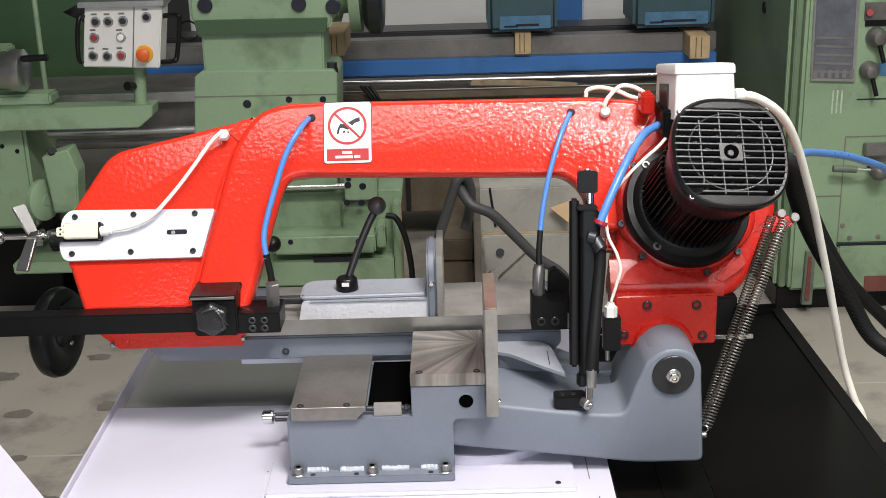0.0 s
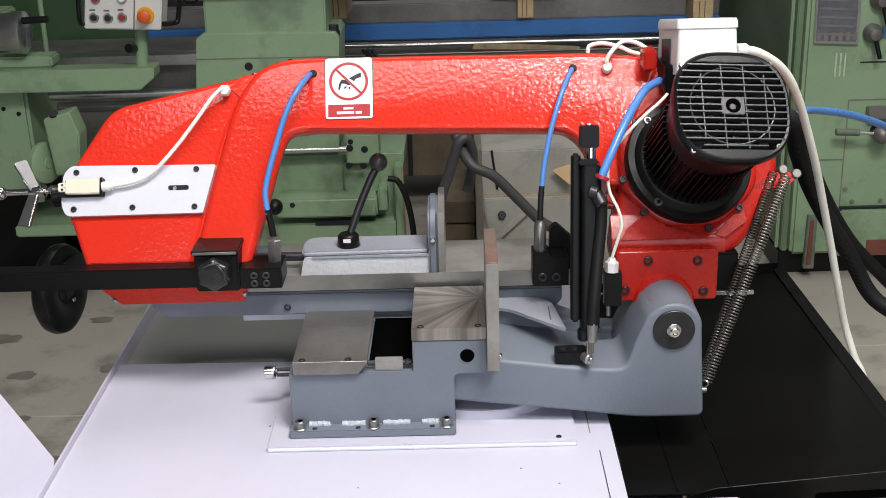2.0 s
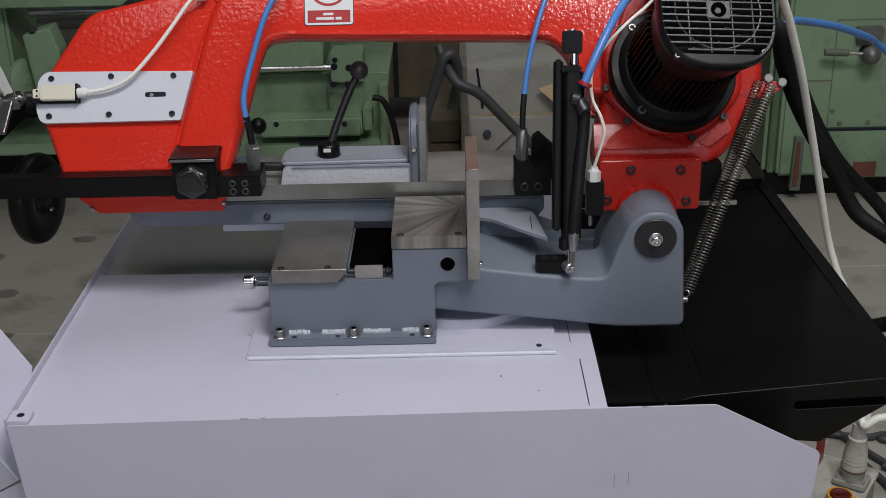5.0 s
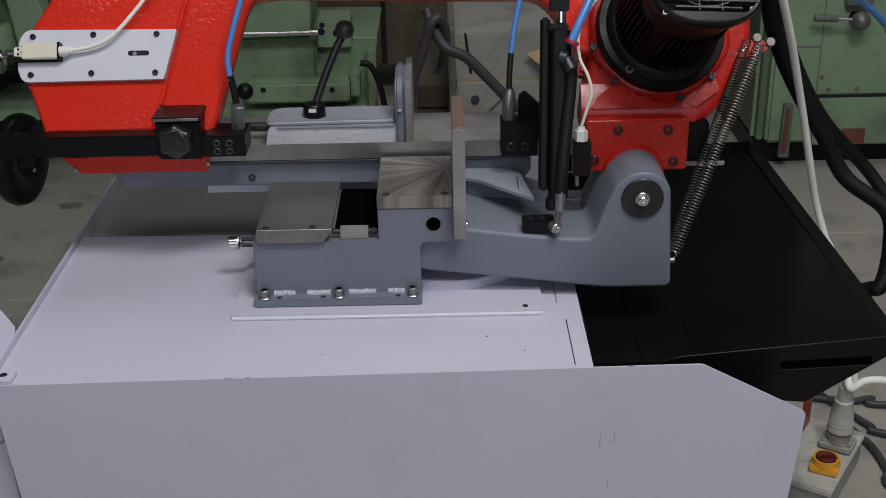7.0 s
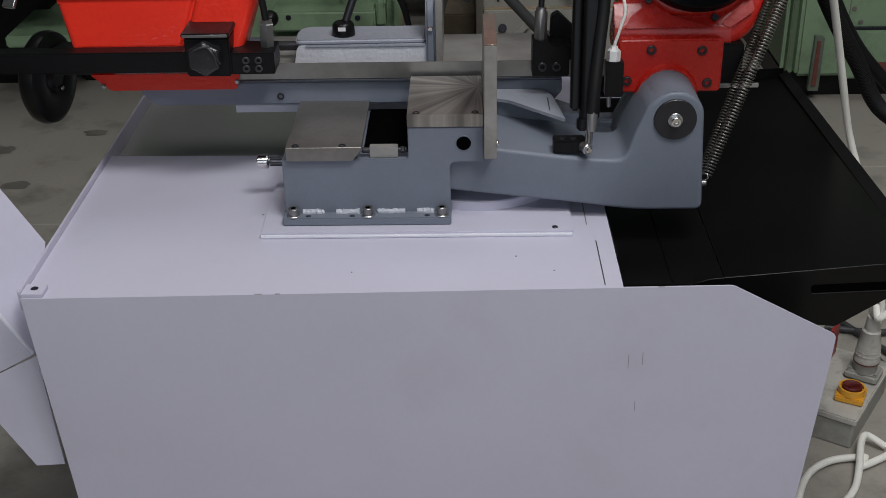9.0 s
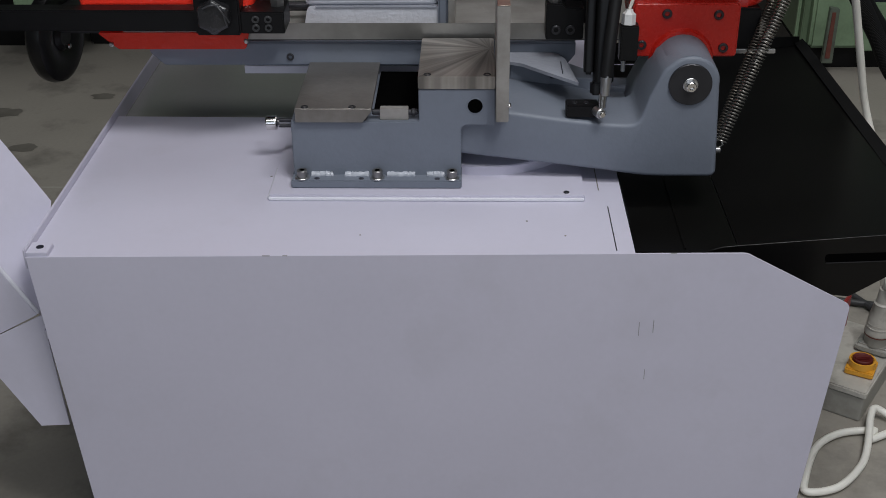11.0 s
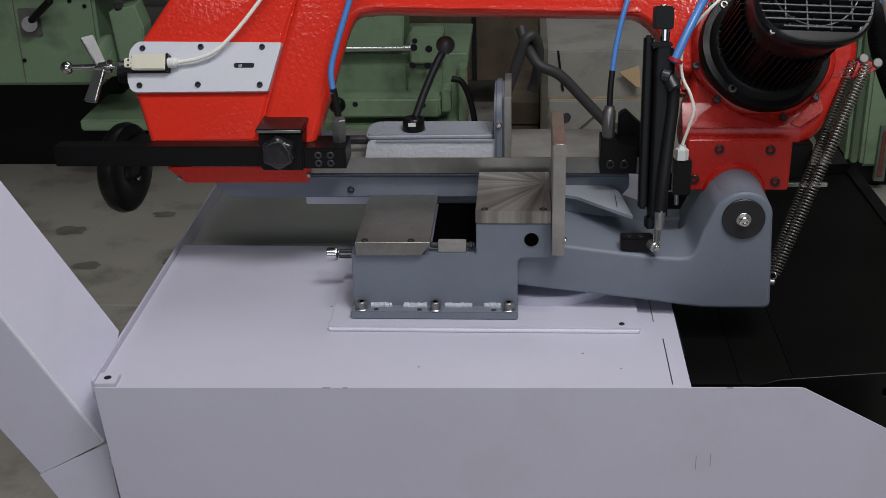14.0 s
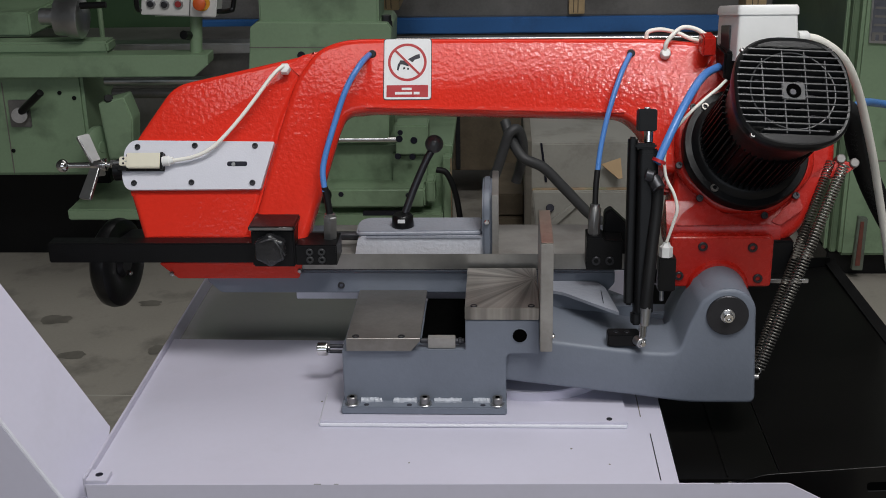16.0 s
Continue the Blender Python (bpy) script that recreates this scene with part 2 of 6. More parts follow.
def cast(pts, a, b, r, m=None, n=5):
    """A closed outline drawn out from a to b, with a full round of radius r along its outer rim at b."""
    area = sum(p[0] * q[1] - q[0] * p[1] for p, q in zip(pts, pts[1:] + pts[:1]))
    P = [Vector((x, y)) for x, y in (pts if area > 0 else pts[::-1])]
    k, nrm = len(P), []
    for i in range(k):
        e0, e1 = (P[i] - P[i - 1]).normalized(), (P[(i + 1) % k] - P[i]).normalized()
        n0, n1 = Vector((-e0.y, e0.x)), Vector((-e1.y, e1.x))
        h = (n0 + n1).normalized()
        nrm.append(h / max(0.5, h.dot(n0)))
    bm = bmesh.new()
    rings = [[bm.verts.new((p.x, p.y, a)) for p in P]]
    for j in range(n + 1):
        t = math.pi / 2 * j / n
        d, z = r * (1 - math.cos(t)), b - (r - r * math.sin(t)) * (1 if b > a else -1)
        rings.append([bm.verts.new((p.x + q.x * d, p.y + q.y * d, z)) for p, q in zip(P, nrm)])
    for u, v in zip(rings, rings[1:]):
        for i in range(k):
            bm.faces.new((u[i], u[(i + 1) % k], v[(i + 1) % k], v[i]))
    bm.faces.new(rings[-1])
    bm.faces.new(rings[0][::-1])
    if m:
        bm.transform(m)
    bmesh.ops.recalc_face_normals(bm, faces=bm.faces)
    return bm


def rounded(pts, r, n=5):
    """The outline with its corners rounded; r is one radius or one a corner."""
    out, k = [], len(pts)
    for i in range(k):
        p, a, c = Vector(pts[i]), Vector(pts[i - 1]), Vector(pts[(i + 1) % k])
        rr = r[i] if isinstance(r, (list, tuple)) else r
        d1, d2 = (a - p), (c - p)
        rr = min(rr, d1.length * 0.45, d2.length * 0.45)
        if rr < 1e-5:
            out.append(tuple(p))
            continue
        s, e = p + d1.normalized() * rr, p + d2.normalized() * rr
        for j in range(n + 1):
            t = j / n
            out.append(tuple((1 - t) ** 2 * s + 2 * t * (1 - t) * p + t * t * e))
    return out


def rect(x0, x1, y0, y1):
    return [(x0, y0), (x1, y0), (x1, y1), (x0, y1)]


def axis_m(p0, p1):
    d = Vector(p1) - Vector(p0)
    return Matrix.Translation(p0) @ d.to_track_quat("Z", "Y").to_matrix().to_4x4(), d.length


def turned(profile, p0, p1=None, n=32, m=None):
    """A body turned about the line p0 -> p1 from (distance, radius) pairs; closed where the radius is 0."""
    bm = bmesh.new()
    M = m if m else axis_m(p0, p1)[0]
    rings = []
    for z, r in profile:
        if r <= 1e-6:
            rings.append([bm.verts.new(M @ Vector((0, 0, z)))])
        else:
            rings.append([bm.verts.new(M @ Vector((r * math.cos(2 * math.pi * i / n), r * math.sin(2 * math.pi * i / n), z))) for i in range(n)])
    for a, b in zip(rings, rings[1:]):
        for i in range(n):
            j = (i + 1) % n
            q = [a[i % len(a)], a[j % len(a)], b[j % len(b)], b[i % len(b)]]
            q = list(dict.fromkeys(q))
            if len(q) > 2:
                bm.faces.new(q)
    bmesh.ops.recalc_face_normals(bm, faces=bm.faces)
    return bm


def rod(p0, p1, r, n=20, c=0.0015):
    L = (Vector(p1) - Vector(p0)).length
    c = min(c, r * 0.4, L * 0.3)
    return turned([(0, 0), (0, r - c), (c, r), (L - c, r), (L, r - c), (L, 0)], p0, p1, n)


def spline(ctrl, per=8):
    P = [Vector(p) for p in ctrl]
    P = [P[0] * 2 - P[1]] + P + [P[-1] * 2 - P[-2]]
    out = []
    for i in range(1, len(P) - 2):
        for k in range(per):
            t = k / per
            a, b, c, d = P[i - 1], P[i], P[i + 1], P[i + 2]
            out.append(0.5 * ((2 * b) + (c - a) * t + (2 * a - 5 * b + 4 * c - d) * t * t + (3 * b - a - 3 * c + d) * t ** 3))
    out.append(P[-2])
    return out


def sweep(pts, r, n=10, rib=0.0):
    bm = bmesh.new()
    rings, nrm = [], None
    for i, p in enumerate(pts):
        t = (pts[min(i + 1, len(pts) - 1)] - pts[max(i - 1, 0)]).normalized()
        if nrm is None:
            nrm = t.orthogonal().normalized()
        nrm = (nrm - t * nrm.dot(t)).normalized()
        bn = t.cross(nrm)
        rr = r + (rib if i % 2 else 0)
        rings.append([bm.verts.new(p + (nrm * math.cos(2 * math.pi * k / n) + bn * math.sin(2 * math.pi * k / n)) * rr) for k in range(n)])
    for a, b in zip(rings, rings[1:]):
        for k in range(n):
            bm.faces.new((a[k], a[(k + 1) % n], b[(k + 1) % n], b[k]))
    bm.faces.new(rings[0][::-1])
    bm.faces.new(rings[-1])
    bmesh.ops.recalc_face_normals(bm, faces=bm.faces)
    return bm


def join(*bms):
    out = bms[0]
    for b in bms[1:]:
        me = bpy.data.meshes.new("joined")
        b.to_mesh(me)
        b.free()
        out.from_mesh(me)
        bpy.data.meshes.remove(me)
    return out


def socket_screw(p, d, r=0.0065, h=0.006):
    """A hexagon socket head with its recess, at p, looking along d."""
    p, d = Vector(p), Vector(d).normalized()
    M, _ = axis_m(p, p + d)
    return turned([(-0.002, r), (h - 0.001, r), (h, r * 0.88), (h, r * 0.55), (h - r * 0.5, r * 0.5), (h - r * 0.5, 0)], None, None, 16, M)


def loft(sections, m, closed=True):
    bm = bmesh.new()
    rings = [[bm.verts.new(m @ Vector((x, y, z))) for x, y in pts] for z, pts in sections]
    n = len(rings[0])
    for a, b in zip(rings, rings[1:]):
        for k in range(n):
            bm.faces.new((a[k], a[(k + 1) % n], b[(k + 1) % n], b[k]))
    if closed:
        bm.faces.new(rings[-1])
    bmesh.ops.recalc_face_normals(bm, faces=bm.faces)
    return bm


def helix(p0, p1, R, r, turns, n=6, per=14):
    M, L = axis_m(p0, p1)
    pts = [M @ Vector((R * math.cos(2 * math.pi * i / per), R * math.sin(2 * math.pi * i / per), L * i / (turns * per))) for i in range(int(turns * per) + 1)]
    return sweep(pts, r, n)


XZ = Matrix(((1, 0, 0, 0), (0, 0, 1, 0), (0, 1, 0, 0), (0, 0, 0, 1)))   # outline in x, z, drawn out along y
YZ = Matrix(((0, 0, 1, 0), (1, 0, 0, 0), (0, 1, 0, 0), (0, 0, 0, 1)))   # outline in y, z, drawn out along x

# The saw bow's own plane: it leans back from the vise.
LEAN = radians(28)
BM = Matrix.Translation((0, 1.81, 1.11)) @ Matrix(((1, 0, 0, 0), (0, math.sin(LEAN), -math.cos(LEAN), 0), (0, math.cos(LEAN), math.sin(LEAN), 0), (0, 0, 0, 1)))


def bow(u, v, n=0.0):
    return BM @ Vector((u, v, n))


BN = (BM.to_3x3() @ Vector((0, 0, 1))).normalized()
T = 0.716   # table height
LIFT = 0.032   # height of the packing under the machines behind


def sheet(pts, th=0.003):
    """A flat sheet of metal with the given corners, th thick."""
    bm = bmesh.new()
    P = [Vector(p) for p in pts]
    n = (P[1] - P[0]).cross(P[-1] - P[0]).normalized()
    P = [p - n * (p - P[0]).dot(n) for p in P]
    n *= th
    a, b = [bm.verts.new(p) for p in P], [bm.verts.new(p - n) for p in P]
    bm.faces.new(a)
    bm.faces.new(b[::-1])
    for i in range(len(P)):
        j = (i + 1) % len(P)
        bm.faces.new((a[j], a[i], b[i], b[j]))
    bmesh.ops.recalc_face_normals(bm, faces=bm.faces)
    return bm


def cable(name, ctrl, r, material, label, category="cable", per=10, rib=0.0, parent=None):
    bm = sweep(spline(ctrl, per), r, 10, rib)
    return part(name, bm, material, parent, label) if parent else solo(name, bm, material, label, category)


# ---- hall ----
tagged(link("floor", box(-6, 6, -4, 9, -0.1, 0, 0), FLOOR), "worn grey-brown concrete floor with dark oil stains", "floor", kind="structure")
tagged(link("wall_north", box(-6, 6, 9, 9.2, 0, 5, 0), WALL), "plain grey hall wall", "wall", kind="structure")
tagged(link("wall_south", join(box(-6, 6, -4.2, -4, 0, 1.4, 0), box(-6, 6, -4.2, -4, 3.6, 5, 0), box(-6, -2.8, -4.2, -4, 1.4, 3.6, 0), box(2.2, 6, -4.2, -4, 1.4, 3.6, 0)), WALL), "plain grey hall wall with a wide window", "wall", kind="structure")
win = tagged(new("window_1"), "wide steel-framed hall window", "window", kind="structure")
for x in (-2.79, -1.55, -0.3, 0.95, 2.19):
    part("window_frame", box(x - 0.03, x + 0.03, -4.02, -3.97, 1.4, 3.6, 0.003), BED, win)
tagged(link("wall_west", box(-6.2, -6, -4, 9, 0, 5, 0), WALL), "plain grey hall wall", "wall", kind="structure")
tagged(link("wall_east", box(6, 6.2, -4, 9, 0, 5, 0), WALL), "plain grey hall wall", "wall", kind="structure")
tagged(link("ceiling", box(-6, 6, -4, 9, 5, 5.2, 0), WALL), "plain grey hall ceiling", "ceiling", kind="structure")
for x0, x1, y in ((-6, 0.2, 3.01), (0.6, 6, 3.38), (-6, 6, 0.6)):
    tagged(link("trim", box(x0, x1, y, y + 0.008, -0.001, 0.0006, 0), JOINT), "pale filled joint in the concrete floor", "floor joint", kind="structure")
STAINS = [(-1.05, 2.62, 0.07), (-0.98, 2.72, 0.05), (-1.2, 2.75, 0.05), (-1.15, 3.35, 0.06), (-1.45, 3.3, 0.05), (-0.95, 3.2, 0.09), (-1.6, 3.6, 0.07), (-1.3, 3.75, 0.05), (-1.75, 3.1, 0.05), (-1.1, 2.2, 0.05), (-1.3, 1.7, 0.07), (-1.2, 1.5, 0.05), (-1.02, 3.5, 0.05), (-1.35, 3.0, 0.035), (-0.9, 2.45, 0.035), (1.25, 3.3, 0.06), (1.1, 1.9, 0.08), (1.3, 2.3, 0.05)]
spots = bmesh.new()
for i, (x, y, r) in enumerate(STAINS):
    k = 18
    vs = []
    for j in range(k):
        a = 2 * math.pi * j / k
        q = r * (0.75 + 0.45 * noise.noise(Vector((math.cos(a) * 1.3 + i * 7, math.sin(a) * 1.3, i))))
        vs.append(spots.verts.new((x + 1.25 * q * math.cos(a), y + 0.8 * q * math.sin(a), 0.0012 + i * 0.00002)))
    spots.faces.new(vs)
tagged(link("floor_stains", spots, STAIN), "dark dried oil spots on the concrete floor", "stains", kind="stuff")

# ---- base cabinet ----
base = thing("base_cabinet", "light grey painted sheet-metal machine base with a flat table top", "machine base")
FY = 1.345
SKEW = 0.0204   # the front runs slightly out of square
SK = Matrix(((1, 0, 0, 0), (SKEW, 1, 0, -0.462 * SKEW), (0, 0, 1, 0), (0, 0, 0, 1)))
FL = FY - 1.128 * SKEW
fp = part("front_panel", prism(rounded([(-0.668, T + 0.002), (0.459, T + 0.002), (0.634, 0.622), (0.630, 0.56), (0.583, 0.0), (-0.615, 0.0)], [0.001, 0.006, 0.008, 0.001, 0.001, 0.001], 3), FY - 0.003, FY, SK @ XZ, 0.0014, 2), WHITE, base, "light grey front panel with a chamfered corner and scratches")
for x, z0, z1 in ((0.300, 0.566, 0.592), (0.323, 0.572, 0.596), (0.315, 0.480, 0.500)):
    part("scratch", box(x - 0.0005, x + 0.0005, FY - 0.0034, FY - 0.003, z0, z1, 0, 1, SK), SCRATCH, fp, "thin dark scratch in the paint")
for x, w in ((-0.292, 0.006), (-0.262, 0.004), (0.345, 0.005)):
    part("paint_chip", box(x - w, x + w, FY - 0.0032, FY - 0.0005, T + 0.0014, T + 0.0024, 0.0004, 1, SK), SCRATCH, fp, "chipped paint on the top edge")
part("table_top", prism([(-0.668, FL + 0.001), (0.286, FY + 0.001 - 0.176 * SKEW), (0.286, 2.33), (-0.20, 2.33), (-0.20, 1.879), (-0.668, 1.886)], T - 0.02, T, None, 0.0008, 1), WHITE, base)
part("side_panel", sheet([(-0.662, FL + 0.006, T - 0.021), (-0.608, FL + 0.006, 0.0), (-0.608, 2.325, 0.0), (-0.662, 2.325, T - 0.021)]), WHITE, base)
part("side_panel", prism([(FY + 0.002, 0.0), (2.325, 0.0), (2.325, 0.55), (FY + 0.002, 0.55)], 0.577, 0.580, YZ, 0.0008, 1), WHITE, base)
part("rear_panel", box(-0.60, 0.57, 2.326, 2.329, 0, T - 0.057, 0.0008), WHITE, base)
part("side_lip", box(-0.6725, -0.6682, FL + 0.001, 2.33, T - 0.022, T + 0.013, 0.0012), WHITE, base)
part("rear_lip", box(-0.674, 0.286, 2.33, 2.335, T - 0.056, T + 0.012, 0.001), WHITE, base)
ear = part("corner_bracket", prism(rounded(rect(-0.6684, -0.634, FL + 0.001, FL + 0.036), [0.001, 0.001, 0.004, 0.001]), T, T + 0.008, None, 0.001), WHITE, base)
part("bolt_hole", rod((-0.651, FL + 0.020, T + 0.0078), (-0.651, FL + 0.020, T + 0.0085), 0.0062), SBLACK, ear)
part("recess_floor", box(-0.668, -0.20, 1.87, 2.33, T - 0.026, T - 0.020, 0), SHEETSTEEL, base, "bare steel sheet in the lower rear part of the table")
part("recess_wall", box(-0.204, -0.20, 1.888, 2.33, T - 0.020, T - 0.019, 0), WHITE, base)
mp = part("mounting_plate", box(-0.315, 0.221, 1.523, 1.862, T, T + 0.0105, 0.001), WHITE, base)
part("weld_seam", sweep([Vector((-0.3155, 1.525 + 0.002 * i, T + 0.003 + 0.001 * noise.noise(Vector((i * 0.7, 5, 0))))) for i in range(60)], 0.0034, 8), PLATE, mp)
part("rivet", rod((0.190, 1.535, T + 0.010), (0.190, 1.535, T + 0.012), 0.005), DARKSTEEL, mp)
part("weld_seam", sweep([Vector((-0.315 + 0.002 * i, 1.5225, T + 0.003 + 0.001 * noise.noise(Vector((i * 0.7, 0, 0))))) for i in range(268)], 0.0036, 8), PLATE, mp)
part("slot_line", box(0.2566, 0.2583, 1.352, 1.503, T, T + 0.0006, 0), DARKSTEEL, base, "dark open seam in the table top")
part("slot_line", box(0.2465, 0.2482, 1.564, 1.70, T, T + 0.0006, 0), STAIN, base)
for x, y, r in ((-0.30, 1.60, 0.003), (-0.325, 1.615, 0.002), (0.12, 1.45, 0.002), (-0.31, 1.64, 0.0025), (0.18, 1.40, 0.0018), (-0.15, 1.40, 0.0016)):
    part("speck", rod((x, y, T), (x, y, T + 0.0006), r, 8), STAIN, base)

# ---- chip tray ----
tray = thing("chip_tray", "black painted sheet-metal chip tray hung beside the table", "tray")
part("tray_floor", box(0.288, 0.475, 1.452, 2.345, 0.654, 0.658, 0.001), TRAY, tray)
part("floor_rib", box(0.384, 0.388, 1.46, 2.3, 0.658, 0.6605, 0.001), TRAY, tray)
part("inner_wall", box(0.2875, 0.2895, 1.45, 2.35, 0.658, T - 0.002, 0.0005), TRAY, tray)
part("side_wall", sheet([(0.476, 1.452, 0.658), (0.792, 1.452, 0.700), (0.768, 2.345, 0.706), (0.476, 2.345, 0.658)]), TRAY, tray)
part("rear_wall", sheet([(0.288, 2.35, 0.60), (0.288, 2.35, 0.70), (0.772, 2.35, 0.718), (0.772, 2.35, 0.60)]), TRAY, tray)
fw = part("front_wall", prism(rounded([(0.40, 0.655), (0.445, 0.671), (0.812, 0.704), (0.822, 0.682), (0.665, 0.576), (0.42, 0.60)], [0, 0.01, 0.004, 0.004, 0.004, 0]), 1.447, 1.45, XZ, 0.0006, 1), TRAY, tray)
part("slot", prism(rounded(rect(-0.077, 0.077, -0.0075, 0.0075), 0.0074), 1.4462, 1.4468, Matrix.Translation((0.692, 0, 0.6535)) @ pose(0, 0, 0, 0, -2.5, 0) @ XZ, 0), VOID, fw, "long slotted hand hole")
part("slot_lip", prism([(-0.075, -0.0095), (0.077, -0.0095), (0.077, -0.008), (-0.075, -0.008)], 1.4455, 1.4469, Matrix.Translation((0.692, 0, 0.6535)) @ pose(0, 0, 0, 0, -2.5, 0) @ XZ, 0), DARKSTEEL, fw)
part("rim", sheet([(0.788, 1.452, 0.698), (0.808, 1.452, 0.708), (0.778, 2.35, 0.718), (0.762, 2.35, 0.703)], 0.004), RIM, tray)

# ---- chute on the base's other side ----
ch = thing("chip_chute", "light grey folded sheet-metal chute fixed beside the base", "chute")
part("outer_wall", sheet([(-0.684, 1.360, 0.588), (-0.800, 1.360, 0.5245), (-0.95, 1.360, 0.765), (-0.95, 1.360, 1.050)]), WHITE, ch)
part("inner_sheet", sheet([(-0.683, 1.3635, 0.590), (-0.95, 1.3635, 1.052), (-0.95, 1.50, 1.186), (-0.683, 1.50, 0.724)]), WHITE, ch)
# Whiter bead stands in for the highlight caught along the folded edge.
part("rim", sweep([Vector((-0.683, 1.3612, 0.5895)), Vector((-0.95, 1.3612, 1.0515))], 0.0038, 8), PLATE, ch)
part("hanging_flap", sheet([(-0.674, 1.3555, 0.590), (-0.656, 1.338, 0.380), (-0.706, 1.338, 0.376), (-0.800, 1.3555, 0.5245)]), WHITE, ch)
part("rear_wall", sheet([(-0.686, 1.502, 0.40), (-0.686, 1.502, 0.722), (-0.95, 1.502, 1.184), (-0.95, 1.502, 0.86)]), WHITE, ch)
part("hinge_pin", rod((-0.667, 1.347, 0.548), (-0.669, 1.348, 0.566), 0.0042, 12), WHITE, ch)
part("bracket", box(-0.69, -0.610, 1.44, 1.498, 0.30, 0.50, 0.002), WHITE, ch)

# ---- fixed vise block ----
blk = thing("vise_block", "blue-grey painted steel support block bolted to the table", "vise")
F = T + 0.0107   # top of the mounting plate
fl = part("flange", box(-0.280, 0.012, 1.547, 1.72, F, F + 0.0145, 0.002), GREY, blk)
body = rounded([(-0.277, F + 0.013), (0.011, F + 0.013), (0.011, 0.834), (0.068, 0.834), (0.068, 0.8985), (-0.060, 0.8985), (-0.060, 0.840), (-0.277, 0.840)], [0, 0, 0.012, 0.002, 0, 0, 0.004, 0])
part("body", prism(body, 1.572, 1.715, XZ, 0.0015), GREY, blk)
part("rear_rail", box(-0.277, -0.140, 1.7155, 1.80, 0.800, 0.8395, 0.002), GREY, blk)
tp = part("top_plate", box(-0.0605, 0.0675, 1.570, 1.760, 0.899, 0.9215, 0.0012), SCRATCHED, blk, "scratched machined steel plate")
for x in (-0.045, 0.054):
    part("screw", socket_screw((x, 1.580, 0.9195), (0, 0, 1), 0.0065, 0.003), DARKSTEEL, tp)
sp = part("support_plate", prism(rounded([(-0.268, 0.8412), (-0.155, 0.8412), (-0.139, 0.861), (-0.139, 0.866), (-0.268, 0.866)], 0.0008), 1.565, 1.802, XZ, 0.0008, 1), STEEL, blk, "sliding machined steel plate")
for x in (-0.252, -0.172):
    part("screw", socket_screw((x, 1.573, 0.8645), (0, 0, 1), 0.0065, 0.003), DARKSTEEL, sp)
part("slide_strip", box(-0.126, -0.078, 1.578, 1.592, 0.8405, 0.861, 0.001), JAWSTEEL, blk)
part("slide_rod", rod((-0.140, 1.586, 0.852), (-0.062, 1.586, 0.852), 0.005), DARKSTEEL, blk)
part("rod_nut", rod((-0.073, 1.584, 0.853), (-0.066, 1.584, 0.853), 0.0065, 6), DARKSTEEL, blk)
part("opening", box(-0.139, -0.062, 1.604, 1.80, 0.8404, 0.8424, 0), VOID, blk, "dark chip opening")
part("hole", rod((0.0345, 1.5716, 0.869), (0.0345, 1.5704, 0.869), 0.0125), VOID, blk)
part("hole_lip", turned([(0, 0.0145), (0.0009, 0.0140), (0.0009, 0.0122), (0, 0.0120)], (0.0345, 1.572, 0.869), (0.0345, 1.5, 0.869), 28), GREY, blk)
for x in (-0.2615, -0.1325, -0.0045):
    bt = part("bolt", socket_screw((x, 1.5595, F + 0.0165), (0, 0, 1), 0.009, 0.013), FITTING, fl)
    part("socket", rod((x, 1.5595, F + 0.0275), (x, 1.5595, F + 0.0291), 0.0052, 6), VOID, bt)
    part("washer", rod((x, 1.5595, F + 0.014), (x, 1.5595, F + 0.017), 0.0125), ZINC, fl)
for x in (-0.236, -0.160, -0.030):
    part("small_hole", rod((x, 1.5565, F + 0.014), (x, 1.5565, F + 0.0149), 0.0048, 12), SBLACK, fl)
for x, w in ((-0.228, 0.019), (-0.168, 0.021), (-0.092, 0.024), (-0.033, 0.016)):
    wpts = []
    for i in range(17):
        q = i / 16
        wpts.append(Vector((x - w + 2 * w * q, 1.5705 + 0.0012 * noise.noise(Vector((x * 90, i * 0.5, 1))), F + 0.0155 + 0.0016 * noise.noise(Vector((x * 70, i * 0.6, 4))))))
    bead = sweep(wpts, 0.0052, 10, 0.0005)
    for v in bead.verts:
        v.co.z += 0.0012 * noise.noise(v.co * 220)
        v.co.y += 0.0012 * noise.noise(v.co * 190 + Vector((3, 0, 0)))
    part("weld_bead", bead, WELD, fl)
part("knurled_knob", turned([(0, 0), (0, 0.010), (0.002, 0.0125), (0.017, 0.0132), (0.020, 0.0120), (0.0215, 0.0075), (0.024, 0.0065), (0.024, 0)], (-0.340, 1.688, 0.788), (-0.30, 1.688, 0.788), 28), CHROME, blk, "bright knurled steel knob")
for dz in (-0.0055, 0.0055):
    part("knob_rod", rod((-0.318, 1.688, 0.788 + dz), (-0.276, 1.688, 0.788 + dz), 0.0035), DARKSTEEL, blk)

jaw = thing("fixed_jaw", "ground steel fixed vise jaw plate with a worn edge", "vise jaw")
part("jaw_plate", box(0.0685, 0.0895, 1.535, 1.705, 0.855, 1.052, 0.0012), JAWSTEEL, jaw)
part("jaw_top", box(0.0687, 0.0893, 1.5355, 1.7045, 1.0522, 1.0535, 0.0006, 1), POLISHED, jaw, "oily polished top edge")
part("screw", rod((0.0905, 1.541, 0.885), (0.0905, 1.53, 0.885), 0.003, 12), CHROME, jaw)

